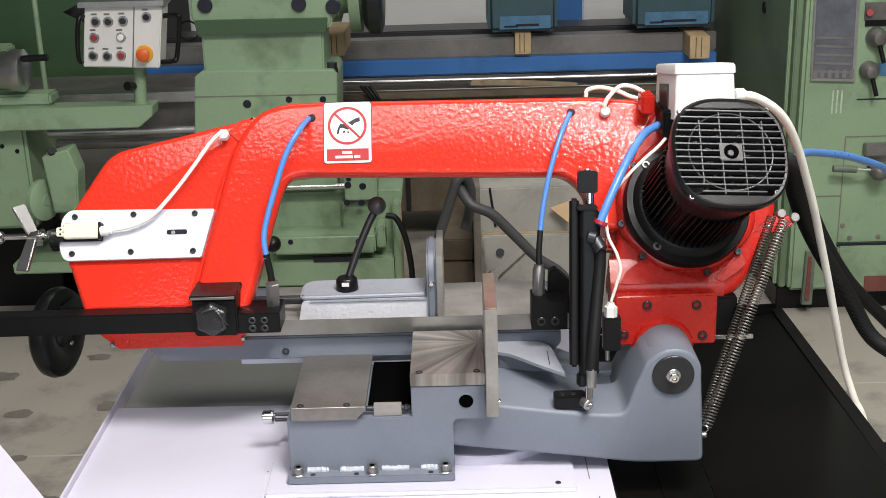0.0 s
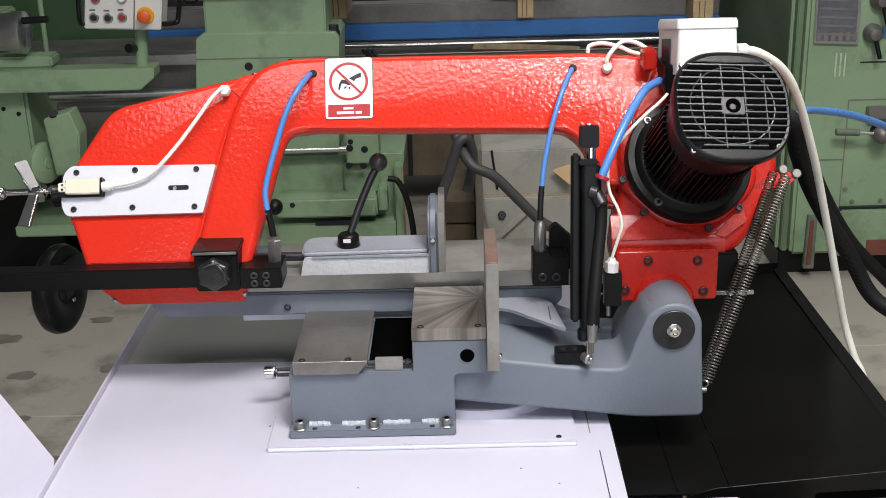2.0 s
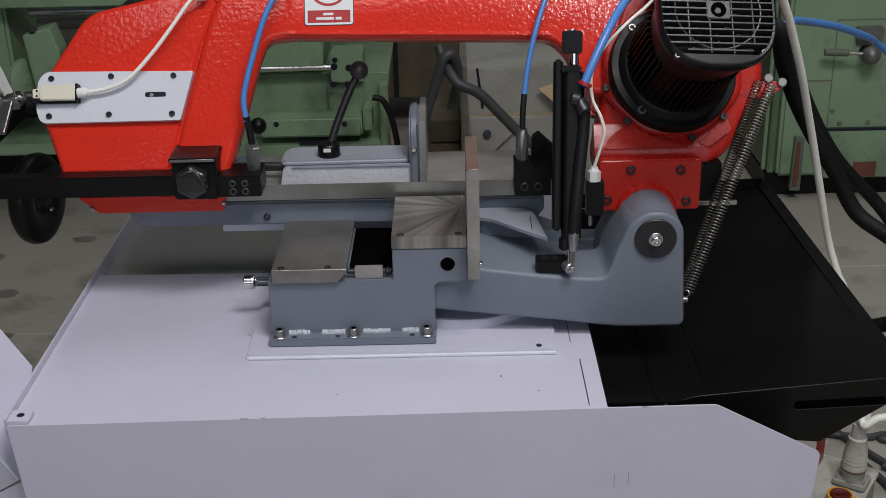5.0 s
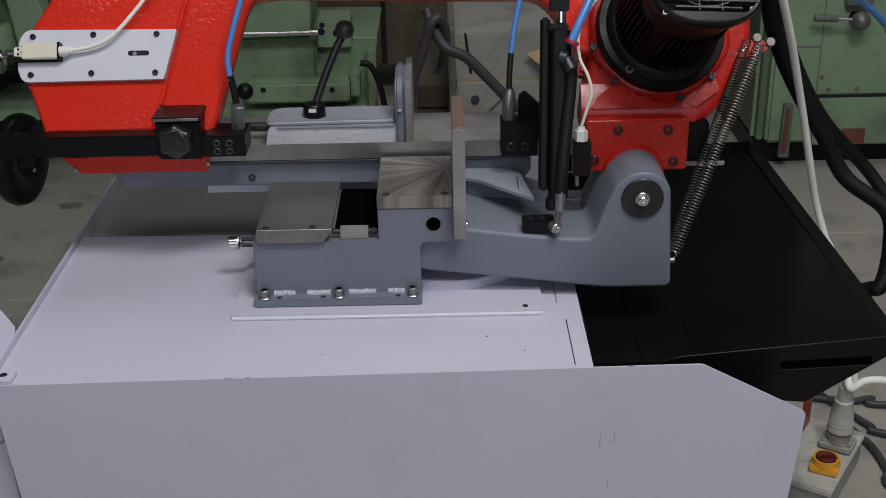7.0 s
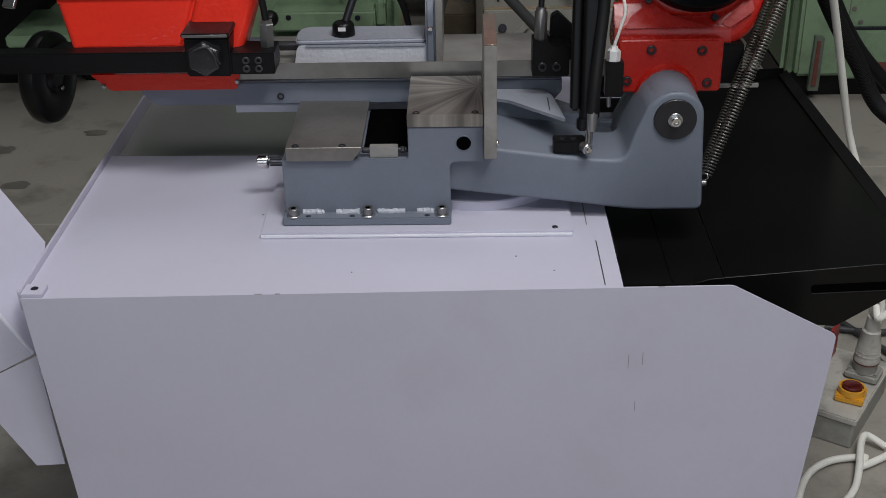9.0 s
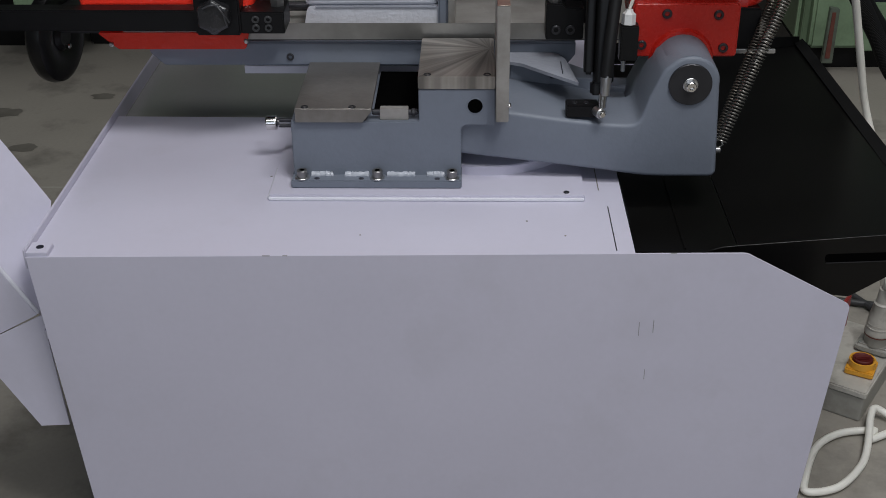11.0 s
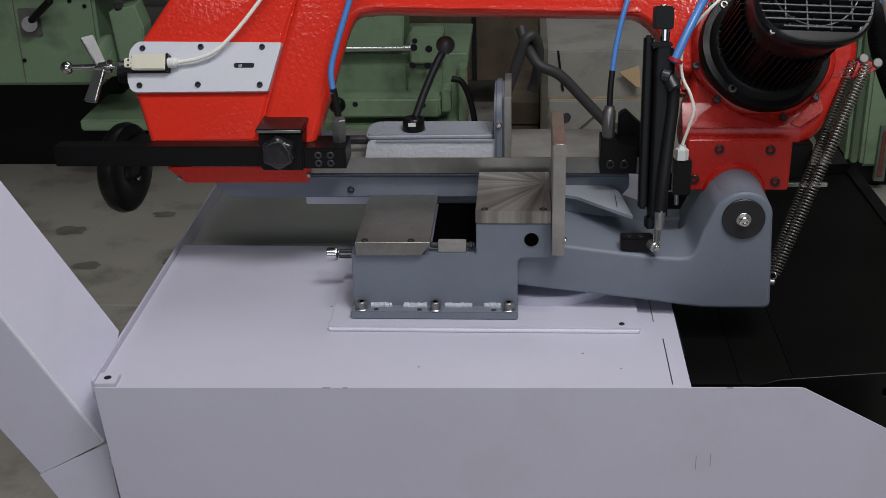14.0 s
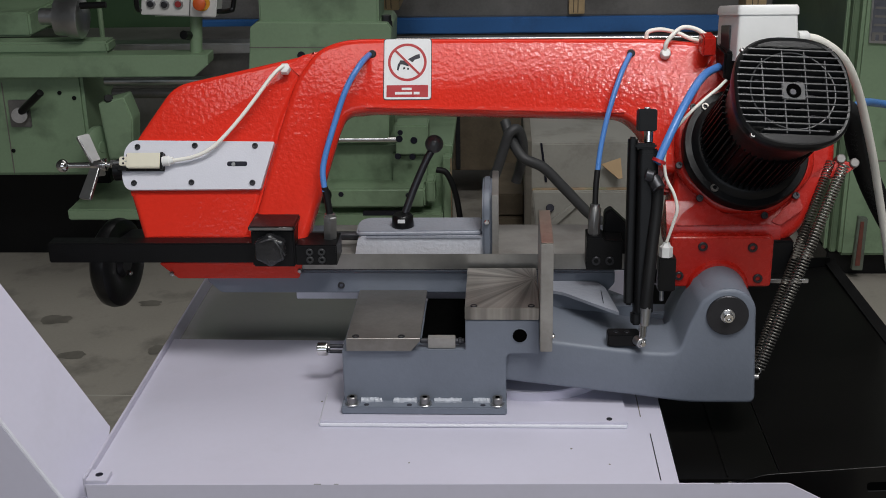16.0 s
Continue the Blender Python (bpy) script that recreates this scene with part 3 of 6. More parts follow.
# ---- swivel arm casting ----
arm = thing("swivel_arm", "blue-grey painted cast swivel arm carrying the saw pivot", "casting")
arc = [(0.392 + 0.0485 * math.cos(a), 0.905 + 0.0455 * math.sin(a)) for a in [radians(140) * i / 14 for i in range(15)]]
front = rounded([(0.0, 0.776), (0.255, 0.744), (0.328, 0.732), (0.450, 0.732), (0.4405, 0.90)], [0, 0.03, 0.06, 0.014, 0]) + arc + [(0.347, 0.928), (0.341, 0.915), (0.3335, 0.897), (0.326, 0.879), (0.320, 0.859), (0.3155, 0.845), (0.311, 0.836), (0.303, 0.8305), (0.290, 0.829), (0.26, 0.8305), (0.20, 0.837), (0.05, 0.858), (0.0, 0.86)]
part("tower", cast(front, 1.708, 1.585, 0.007, XZ, 4), GREY, arm)
part("rear_shelf", prism(rounded([(0.235, 1.764), (0.345, 1.764), (0.345, 1.81), (0.285, 1.81), (0.20, 1.90), (0.15, 1.90), (0.15, 1.80)], 0.008), 0.78, 0.829, None, 0.005, 3), GREY, arm)
part("flank", loft([(1.70, [(0.30, 0.80), (0.345, 0.80), (0.36, 0.93), (0.335, 0.90)]), (1.80, [(0.30, 0.80), (0.345, 0.80), (0.36, 0.93), (0.345, 0.90)])], XZ), GREY, arm)
rear = rounded([(0.0, 0.776), (0.328, 0.735), (0.44, 0.735), (0.43, 0.80), (0.28, 0.820), (0.20, 0.835), (0.05, 0.857), (0.0, 0.857)], 0.005)
part("slab", prism(rear, 1.70, 1.765, XZ, 0.004, 2), GREY, arm)
part("rear_web", prism(rounded([(0.02, 1.75), (0.26, 1.75), (0.212, 1.758), (0.165, 1.782), (0.126, 1.816), (0.11, 1.85), (0.02, 1.85)], 0.012), 0.79, 0.8485, None, 0.006, 3), GREY, arm)
part("deck_plate", prism(rounded([(0.091, 1.783), (0.180, 1.783), (0.195, 1.752), (0.211, 1.634), (0.165, 1.678), (0.117, 1.727), (0.091, 1.737)], [0.001, 0.012, 0.008, 0.002, 0.02, 0.01, 0.001]), 0.880, 0.886, None, 0.0015), GREYCAST, arm, "lighter grey deck plate")
part("deck_bracket", prism([(0.095, 1.745), (0.17, 1.745), (0.17, 1.775), (0.095, 1.775)], 0.835, 0.8805, None, 0.003), GREY, arm)
part("deck_slit", box(0.1855, 0.187, 1.675, 1.735, 0.8862, 0.8866, 0), SBLACK, arm)
part("hub", turned([(0, 0), (0, 0.046), (0.055, 0.0475), (0.12, 0.0475), (0.125, 0)], (0.392, 1.59, 0.905), (0.392, 1.72, 0.905), 36), GREY, arm)
pc = part("pivot_cap", turned([(0, 0.036), (0.004, 0.036), (0.005, 0.035), (0.005, 0)], (0.391, 1.5855, 0.903), (0.391, 1.58, 0.903), 44), DARKSTEEL, arm, "dark turned pivot cap")
part("pivot_bolt", socket_screw((0.391, 1.580, 0.903), (0, -1, 0), 0.0085, 0.012), CHROME, pc)
part("washer", rod((0.391, 1.5806, 0.903), (0.391, 1.578, 0.903), 0.0125), ZINC, pc)
part("turntable", turned([(0, 0), (0, 0.165), (0.026, 0.165), (0.028, 0.163), (0.028, 0)], (0.055, 1.765, T + 0.0003), (0.055, 1.765, T + 0.1), 56), WHITE, arm, "light grey round turntable plate")
part("swivel_column", rod((0.07, 1.77, T + 0.028), (0.07, 1.77, 0.80), 0.11, 40), GREY, arm)
part("spring_pin", rod((0.444, 1.607, 0.774), (0.458, 1.607, 0.774), 0.006, 16), FITTING, arm)

# ---- rear bed and movable vise ----
bed = thing("vise_bed", "blue-grey painted rear vise bed with a machined top", "vise")
bb = part("body", prism(rounded([(-0.548, 0.872), (-0.535, 0.860), (0.200, 0.860), (0.216, 0.880), (0.216, 0.905), (-0.56, 0.905), (-0.56, 0.884)], 0.004), 1.785, 2.05, XZ, 0.003), GREY, bed)
part("machined_top", box(-0.36, 0.20, 1.80, 2.04, 0.9052, 0.909, 0.001), JAWSTEEL, bed)
part("bolt", socket_screw((-0.303, 1.785, 0.8765), (0, -1, 0), 0.0068, 0.003), DARKSTEEL, bb)
part("pedestal", box(-0.05, 0.08, 1.86, 2.02, T + 0.001, 0.8595, 0.005), GREY, bed)
part("screw_spindle", rod((-0.70, 1.90, 0.935), (-0.27, 1.90, 0.935), 0.009), DARKSTEEL, bed)
# Pale strip added in the shape of the light streak reflected below the bed.
part("streak_strip", box(-0.41, -0.05, 1.892, 1.916, 0.803, 0.819, 0.001), PLATE, bed, "pale strip standing in for a streak of reflected light")
hw = part("handwheel", turned([(0, 0), (0, 0.030), (0.004, 0.058), (0.010, 0.078), (0.020, 0.089), (0.032, 0.0915), (0.044, 0.088), (0.050, 0.078), (0.051, 0.05), (0.044, 0.03), (0.052, 0.02), (0.052, 0)], (-0.808, 1.928, 0.870), (-0.70, 1.908, 0.870), 44), PLASTIC, bed, "glossy black handwheel")
part("hub_bolt", rod((-0.752, 1.897, 0.858), (-0.742, 1.893, 0.858), 0.005, 12), CHROME, hw)
part("wheel_bracket", box(-0.765, -0.55, 1.90, 1.96, 0.88, 0.93, 0.004), DARKSTEEL, bed)

mv = thing("movable_vise", "silver-grey cast movable vise slide with a black knob and lever", "vise")
part("slide", prism(rounded([(-0.283, 0.9095), (-0.032, 0.9095), (-0.032, 0.951), (-0.275, 0.951)], [0.002, 0.002, 0.002, 0.01]), 1.85, 1.94, XZ, 0.004, 3), SILVER, mv)
part("slide_cap", prism(rounded([(-0.279, 1.851), (-0.034, 1.856), (-0.034, 1.938), (-0.262, 1.938), (-0.28, 1.92)], 0.012), 0.950, 0.961, None, 0.004, 3), GREYCAST, mv)
part("ridge", box(-0.26, -0.036, 1.8470, 1.851, 0.9475, 0.9525, 0.0015), GREYCAST, mv)
part("jaw", prism(rounded([(1.84, 0.9095), (1.985, 0.9095), (1.985, 1.028), (1.955, 1.042), (1.862, 1.042), (1.84, 1.015)], 0.012), -0.034, -0.016, YZ, 0.004, 3), GREY, mv)
part("jaw_face", box(-0.0155, -0.003, 1.835, 1.995, 0.9095, 1.040, 0.001), JAWSTEEL, mv)
part("jaw_screw", rod((-0.025, 1.841, 0.985), (-0.025, 1.834, 0.985), 0.0055, 6), CHROME, mv)
kb = part("knob", turned([(0, 0), (0, 0.021), (0.003, 0.022), (0.024, 0.0205), (0.028, 0.017), (0.028, 0)], (-0.190, 1.885, 0.957), (-0.190, 1.885, 1.1), 28), PLASTIC, mv, "black clamping knob")
part("name_plate", box(-0.198, -0.184, 1.8625, 1.8640, 0.974, 0.981, 0), STICKER, kb)
part("knob_collar", rod((-0.190, 1.885, 0.955), (-0.190, 1.885, 0.961), 0.026), GREYCAST, mv)
lv = part("lever", sweep(spline([(-0.186, 1.895, 0.984), (-0.168, 1.91, 1.03), (-0.145, 1.925, 1.08), (-0.130, 1.935, 1.105)], 6), 0.0075, 10), DARKSTEEL, mv, "dark steel clamping lever")
part("ball_grip", turned([(0.018 - 0.018 * math.cos(math.pi * i / 12), 0.018 * math.sin(math.pi * i / 12)) for i in range(13)], (-0.136, 1.928, 1.098), (-0.122, 1.942, 1.124), 24), GRILLE, lv)

# ---- saw bow ----
sb = thing("saw_bow", "red hammered-paint cast bow of a metal band saw", "band saw")
frame_pts = [(-0.472, -0.165), (-0.458, -0.115), (-0.409, 0.084), (-0.385, 0.165), (-0.345, 0.222), (-0.299, 0.240), (-0.254, 0.243), (0.296, 0.238), (0.40, 0.226), (0.42, 0.0), (0.30, -0.02), (0.278, 0.02), (0.262, 0.06), (0.230, 0.088), (-0.25, 0.101), (-0.285, 0.095), (-0.298, 0.065), (-0.36, -0.148), (-0.365, -0.165)]
bowbm = cast(rounded(frame_pts, [0.02, 0.03, 0.04, 0.05, 0.04, 0.03, 0.03, 0.05, 0.03, 0.02, 0.02, 0.02, 0.03, 0.03, 0.02, 0.03, 0.03, 0.03, 0.02]), -0.10, 0.0, 0.013)
for v in bowbm.verts:   # casting draft on the inner faces
    if v.co.z < -0.05 and -0.36 < v.co.x < 0.27 and 0.0 < v.co.y < 0.12:
        v.co.y += 0.016
    if v.co.z < -0.05 and -0.375 < v.co.x < -0.27 and v.co.y < 0.13:
        v.co.x -= 0.012
bowbm.transform(BM)
fr = part("frame", bowbm, RED, sb)
part("bead", prism([(-0.25, 0.106), (0.232, 0.093), (0.232, 0.101), (-0.25, 0.114)], -0.004, 0.0015, BM, 0.0012), RED, fr)
cov = [(-0.655, -0.165), (-0.664, -0.145), (-0.711, -0.004), (-0.692, 0.046), (-0.621, 0.157), (-0.338, 0.221), (-0.380, 0.166), (-0.4125, 0.084), (-0.4615, -0.115), (-0.4755, -0.165)]
wc = part("wheel_cover", cast(rounded(cov, [0.02, 0.02, 0.03, 0.03, 0.03, 0.013, 0.02, 0.02, 0.02, 0.02]), -0.11, -0.012, 0.011, BM), RED, sb)
part("joint_strip", prism([(-0.484, -0.160), (-0.47, -0.115), (-0.42, 0.084), (-0.397, 0.160), (-0.378, 0.2125), (-0.338, 0.2205), (-0.372, 0.150), (-0.40, 0.084), (-0.45, -0.115), (-0.464, -0.160)], -0.10, -0.017, BM, 0.001, 1), RED, wc)
part("corner_fillet", prism([(-0.405, 0.190), (-0.378, 0.2115), (-0.332, 0.2222), (-0.325, 0.20), (-0.36, 0.15)], -0.10, -0.009, BM, 0.004, 3), RED, wc)
part("cover_ledge", prism([(-0.692, -0.058), (-0.449, -0.055), (-0.447, -0.049), (-0.695, -0.049)], -0.018, -0.0125, BM, 0.001), RED, wc)
part("cover_rib", prism([(-0.66, -0.139), (-0.463, -0.137), (-0.463, -0.132), (-0.662, -0.133)], -0.018, -0.012, BM, 0.0015), RED, wc)
lc = part("lower_cover", prism(rounded([(-0.610, 0.898), (-0.379, 0.8985), (-0.371, 0.929), (-0.645, 0.929)], 0.005), 1.765, 1.83, XZ, 0.004, 3), RED, sb)
for q in ((-0.622, 1.765, 0.908), (-0.377, 1.765, 0.914)):
    part("screw", rod((q[0], 1.775, q[2]), (q[0], 1.76, q[2]), 0.0045, 10), ZINC, lc)
pl = part("cover_plate", prism(rounded([(-0.709, -0.025), (-0.700, -0.048), (-0.446, -0.047), (-0.422, 0.043), (-0.692, 0.047), (-0.706, 0.03)], [0.012, 0.012, 0.003, 0.003, 0.012, 0.012]), -0.016, -0.001, BM, 0.0008, 2), PLATE, sb, "white-painted tensioner cover plate")
for q in ((-0.681, 0.034), (-0.572, 0.036), (-0.458, 0.035), (-0.685, -0.035), (-0.576, -0.034), (-0.461, -0.035)):
    part("screw", socket_screw(bow(q[0], q[1], -0.001), BN, 0.0055, 0.003), DARKSTEEL, pl)
part("slot", prism(rounded(rect(-0.019, 0.019, -0.0045, 0.0045), 0.0044), -0.0012, -0.0006, BM @ Matrix.Translation((-0.491, 0.001, 0)), 0), SBLACK, pl)
part("slot_stud", rod(bow(-0.498, 0, -0.002), bow(-0.498, 0, 0.0), 0.004, 12), ZINC, pl)
part("slot", prism(rounded(rect(-0.008, 0.008, -0.0035, 0.0035), 0.0034), -0.0012, -0.0006, BM @ Matrix.Translation((-0.693, 0.019, 0)), 0), SBLACK, pl)
gb = [(0.335, 0.06), (0.303, -0.112), (0.312, -0.150), (0.505, -0.150), (0.545, -0.125), (0.612, 0.002), (0.612, 0.06), (0.56, 0.15), (0.50, 0.2), (0.40, 0.215), (0.372, 0.17), (0.350, 0.12)]
gx = part("gearbox", cast(rounded(gb, 0.03), -0.09, 0.004, 0.014, BM), RED_FLAT, sb)
BS = BM @ Matrix(((0, 0, 1, 0), (1, 0, 0, 0), (0, 1, 0, 0), (0, 0, 0, 1)))   # outline in v, n, drawn out along u
part("gearbox_foot", prism(rounded([(-0.070, -0.01), (-0.070, 0.004), (-0.120, 0.013), (-0.150, 0.004), (-0.168, -0.03), (-0.12, -0.04)], [0, 0.004, 0.008, 0.01, 0.004, 0]), 0.302, 0.507, BS, 0.003, 3), RED_FLAT, gx)
for tri in ([(0.372, -0.066), (0.330, -0.098), (0.318, -0.120), (0.470, -0.118), (0.400, -0.096)], [(0.540, -0.062), (0.488, -0.113), (0.505, -0.120), (0.548, -0.09)]):
    part("cast_rib", prism(rounded(tri, 0.006), 0.0, 0.015, BM, 0.005, 3), RED_FLAT, gx)
oc = [(0.445 + 0.135 * math.cos(math.pi * (i / 4 + 0.125)), 0.022 + 0.130 * math.sin(math.pi * (i / 4 + 0.125))) for i in range(8)]
rg = part("gearbox_rim", cast(rounded(oc, 0.03), 0.0, 0.022, 0.010, BM), RED_FLAT, gx)
for q in ((0.325, -0.01), (0.361, -0.071), (0.476, -0.103), (0.533, -0.067), (0.353, 0.098)):
    part("screw", socket_screw(bow(q[0], q[1], 0.022), BN, 0.0065, 0.004), DARKSTEEL, rg)
part("frame_post", prism(rounded([(0.372, 0.225), (0.335, 0.17), (0.315, 0.06), (0.300, -0.05), (0.325, -0.05), (0.345, 0.06), (0.372, 0.17), (0.392, 0.215)], 0.01), -0.07, -0.026, BM, 0.006, 3), RED_FLAT, sb)
pf = part("pivot_flange", prism(rounded(rect(0.304, 0.487, 0.908, 1.004), 0.008), 1.70, 1.722, XZ, 0.003, 3), RED_FLAT, sb)
for x, z in ((0.362, 0.986), (0.450, 0.984), (0.463, 0.925), (0.322, 0.93)):
    part("screw", socket_screw((x, 1.70, z), (0, -1, 0), 0.0085, 0.004), DARKSTEEL, pf)
part("pivot_collar", turned([(0, 0.056), (0.012, 0.052), (0.014, 0)], (0.392, 1.702, 0.905), (0.392, 1.688, 0.905), 36), RED_FLAT, pf)
part("rear_bracket", box(0.487, 0.53, 1.73, 1.76, 0.92, 0.985, 0.003), BLACK, sb)
part("rear_strip", box(0.49, 0.56, 1.722, 1.728, 0.906, 0.914, 0.001), ZINC, sb)
part("spring_bracket", prism(rounded([(0.56, -0.03), (0.60, 0.0), (0.628, 0.002), (0.648, -0.010), (0.62, -0.03)], 0.01), -0.012, 0.004, BM, 0.003), RED_FLAT, sb)
for u, v in ((0.620, 0.004), (0.644, -0.004)):
    part("spring_stud", rod(bow(u, v, -0.03), bow(u, v, 0.010), 0.0085, 18), BED, sb)

# warning sign on the bow
sg = part("warning_sign", prism(rounded(rect(-0.217, -0.129, 0.122, 0.238), 0.006), 0, 0.0012, BM, 0.0003, 1), STICKER, sb, "white and red prohibition sticker with a pictogram")
part("sign_edge", prism(rounded(rect(-0.2184, -0.1276, 0.1206, 0.2394), 0.007), 0, 0.0006, BM, 0), SBLACK, sg)
SC = Vector((-0.1735, 0.193))
part("sign_ring", join(*[prism([(SC.x + r * math.cos(a), SC.y + r * math.sin(a)) for r, a in ((0.0365, a0), (0.0365, a1), (0.0315, a1), (0.0315, a0))], 0.0012, 0.0015, BM, 0) for a0, a1 in [(2 * math.pi * i / 40, 2 * math.pi * (i + 1) / 40) for i in range(40)]]), SRED, sg)
part("sign_bar", prism([(SC.x - 0.0245, SC.y + 0.0215), (SC.x - 0.0215, SC.y + 0.0245), (SC.x + 0.0245, SC.y - 0.0215), (SC.x + 0.0215, SC.y - 0.0245)], 0.0016, 0.0019, BM, 0), SRED, sg)
for pts in ([(0.001, 0.006), (0.016, 0.014), (0.023, 0.016), (0.024, 0.008), (0.014, 0.005), (0.010, 0.0)], [(-0.018, -0.005), (-0.013, 0.004), (-0.004, 0.003), (0.004, -0.002), (0.002, -0.008), (-0.003, -0.006), (-0.009, -0.004), (-0.013, -0.004), (-0.0165, -0.016), (-0.0195, -0.015)], [(-0.008, -0.010), (-0.004, -0.009), (-0.004, -0.013), (-0.008, -0.014)], [(0.0, -0.010), (0.003, -0.011), (0.003, -0.015), (0.0, -0.014)]):
    part("pictogram", prism([(SC.x + x, SC.y + y) for x, y in pts], 0.0012, 0.00145, BM, 0), SBLACK, sg)
part("text_panel", prism(rect(-0.212, -0.134, 0.126, 0.149), 0.0012, 0.0015, BM, 0), SRED, sg)
part("text_bar", prism(rect(-0.1835, -0.165, 0.1395, 0.1440), 0.0015, 0.0018, BM, 0), STICKER, sg)
for u0, u1 in ((-0.196, -0.164), (-0.161, -0.150)):
    part("text_bar", prism(rect(u0, u1, 0.1310, 0.1360), 0.0015, 0.0018, BM, 0), STICKER, sg)

# blade tension handle
th = thing("blade_tensioner", "bright steel three-wing blade tensioning grip with a ball end", "tensioner")
part("spindle", rod(bow(-0.82, 0.003, -0.02), bow(-0.70, 0.005, -0.02), 0.0055), CHROME, th)
part("bushing", rod(bow(-0.732, -0.004, -0.03), bow(-0.69, -0.002, -0.03), 0.021), PLASTIC, th)
part("hub", turned([(0, 0), (0, 0.008), (0.01, 0.010), (0.022, 0.010), (0.024, 0.012), (0.030, 0.012), (0.032, 0)], bow(-0.775, 0.004, -0.02), bow(-0.70, 0.006, -0.02), 24), CHROME, th)
part("nut", rod(bow(-0.736, 0.006, -0.016), bow(-0.722, 0.006, -0.016), 0.0085, 6), CHROME, th)
for b in (bow(-0.793, 0.06, -0.015), bow(-0.78, -0.064, -0.01), bow(-0.782, -0.002, -0.085)):
    W, wl = axis_m(bow(-0.764, 0.005, -0.02), b)
    part("wing", prism(rounded([(-0.010, 0.0), (0.010, 0.0), (0.0135, wl), (-0.0135, wl)], 0.004), -0.004, 0.004, W @ Matrix(((1, 0, 0, 0), (0, 0, 1, 0), (0, 1, 0, 0), (0, 0, 0, 1))), 0.0015), ZINC, th)
part("ball_end", turned([(0.0125 - 0.0125 * math.cos(math.pi * i / 12), 0.0125 * math.sin(math.pi * i / 12)) for i in range(13)], bow(-0.842, 0.002, -0.02), bow(-0.78, 0.004, -0.02), 24), CHROME, th)

# limit switch on the cover plate
ls = thing("limit_switch", "ivory limit switch with a white cable gland on the cover plate", "switch")
part("body", prism(rounded(rect(-0.6955, -0.633, -0.009, 0.019), 0.002), 0.004, 0.018, BM, 0.0015), IVORY, ls)
part("base", prism(rounded(rect(-0.700, -0.627, -0.013, 0.020), 0.002), -0.0008, 0.006, BM, 0.001), PLASTIC, ls)
part("tip_plate", prism(rounded(rect(-0.711, -0.694, -0.004, 0.013), 0.004), 0.003, 0.013, BM, 0.001), IVORY, ls)
for v in (0.000, 0.009):
    part("tip_hole", rod(bow(-0.703, v, 0.0128), bow(-0.703, v, 0.0135), 0.0022, 10), SBLACK, ls)
part("cup", prism(rounded([(-0.716, -0.013), (-0.698, -0.013), (-0.698, -0.006), (-0.710, -0.004)], 0.004), -0.0008, 0.012, BM, 0.001), PLASTIC, ls)
part("plunger", rod(bow(-0.722, 0.002, 0.008), bow(-0.695, 0.004, 0.010), 0.0035, 12), ZINC, ls)
part("end_cap", prism(rect(-0.633, -0.628, -0.012, 0.021), 0.0, 0.016, BM, 0.0008), PLASTIC, ls)
part("gland", turned([(0, 0), (0, 0.0095), (0.012, 0.0095), (0.014, 0.0075), (0.02, 0.007), (0.02, 0)], bow(-0.629, 0.004, 0.010), bow(-0.55, 0.010, 0.010), 16), WPLASTIC, ls)
cable("cable", [bow(-0.612, 0.005, 0.010), bow(-0.571, 0.012, 0.012), bow(-0.534, 0.03, 0.014), bow(-0.493, 0.073, 0.016), bow(-0.456, 0.121, 0.018), bow(-0.428, 0.161, 0.018), bow(-0.408, 0.183, 0.014), bow(-0.404, 0.182, 0.002)], 0.0037, CABLE, "cream switch cable", parent=ls)
part("elbow_gland", turned([(0, 0.0115), (0.008, 0.0115), (0.012, 0.009), (0.014, 0)], bow(-0.404, 0.181, 0.0), bow(-0.404, 0.181, 0.02), 6), WPLASTIC, ls)

# ---- motor ----
mo = thing("electric_motor", "black electric motor with a ribbed body and a slotted fan cover", "motor")
a0, a1 = bow(0.443, 0.018, 0.014), bow(0.473, 0.059, 0.27)
MM, ML = axis_m(a0, a1)
# axes whose local y points up
zx = (MM.to_3x3() @ Vector((0, 0, 1))).normalized()
xx = Vector((1, 0, 0)) - zx * zx.x
xx.normalize()
yy = zx.cross(xx)
MF = Matrix.Translation(a0) @ Matrix((xx, yy, zx)).transposed().to_4x4()
mf = part("flange", turned([(0.0, 0.1155), (0.018, 0.1155), (0.022, 0.113), (0.023, 0.102), (0.034, 0.094), (0.036, 0.088), (0.036, 0)], None, None, 64, MF), BLACK, mo)
for a in (232, 45, 135):
    part("flange_bolt", socket_screw(MF @ Vector((0.104 * math.cos(radians(a)), 0.104 * math.sin(radians(a)), 0.021)), zx, 0.0075, 0.005), STEEL, mf)
part("body", turned([(0.02, 0.077), (0.2, 0.077), (0.2, 0)], None, None, 48, MF), BLACK, mo)
for a in range(0, 360, 7):
    if not 60 < a < 120:
        part("cooling_fin", box(0.074, 0.091, -0.0011, 0.0011, 0.040, 0.176, 0, 1, MF @ Matrix.Rotation(radians(a), 4, "Z")), BLACK, mo)


def squircle(r, k, n=64):
    out = []
    for i in range(n):
        a = 2 * math.pi * i / n
        s = (abs(math.cos(a)) ** k + abs(math.sin(a)) ** k) ** (-1 / k)
        out.append((r * s * math.cos(a), r * s * math.sin(a)))
    return out


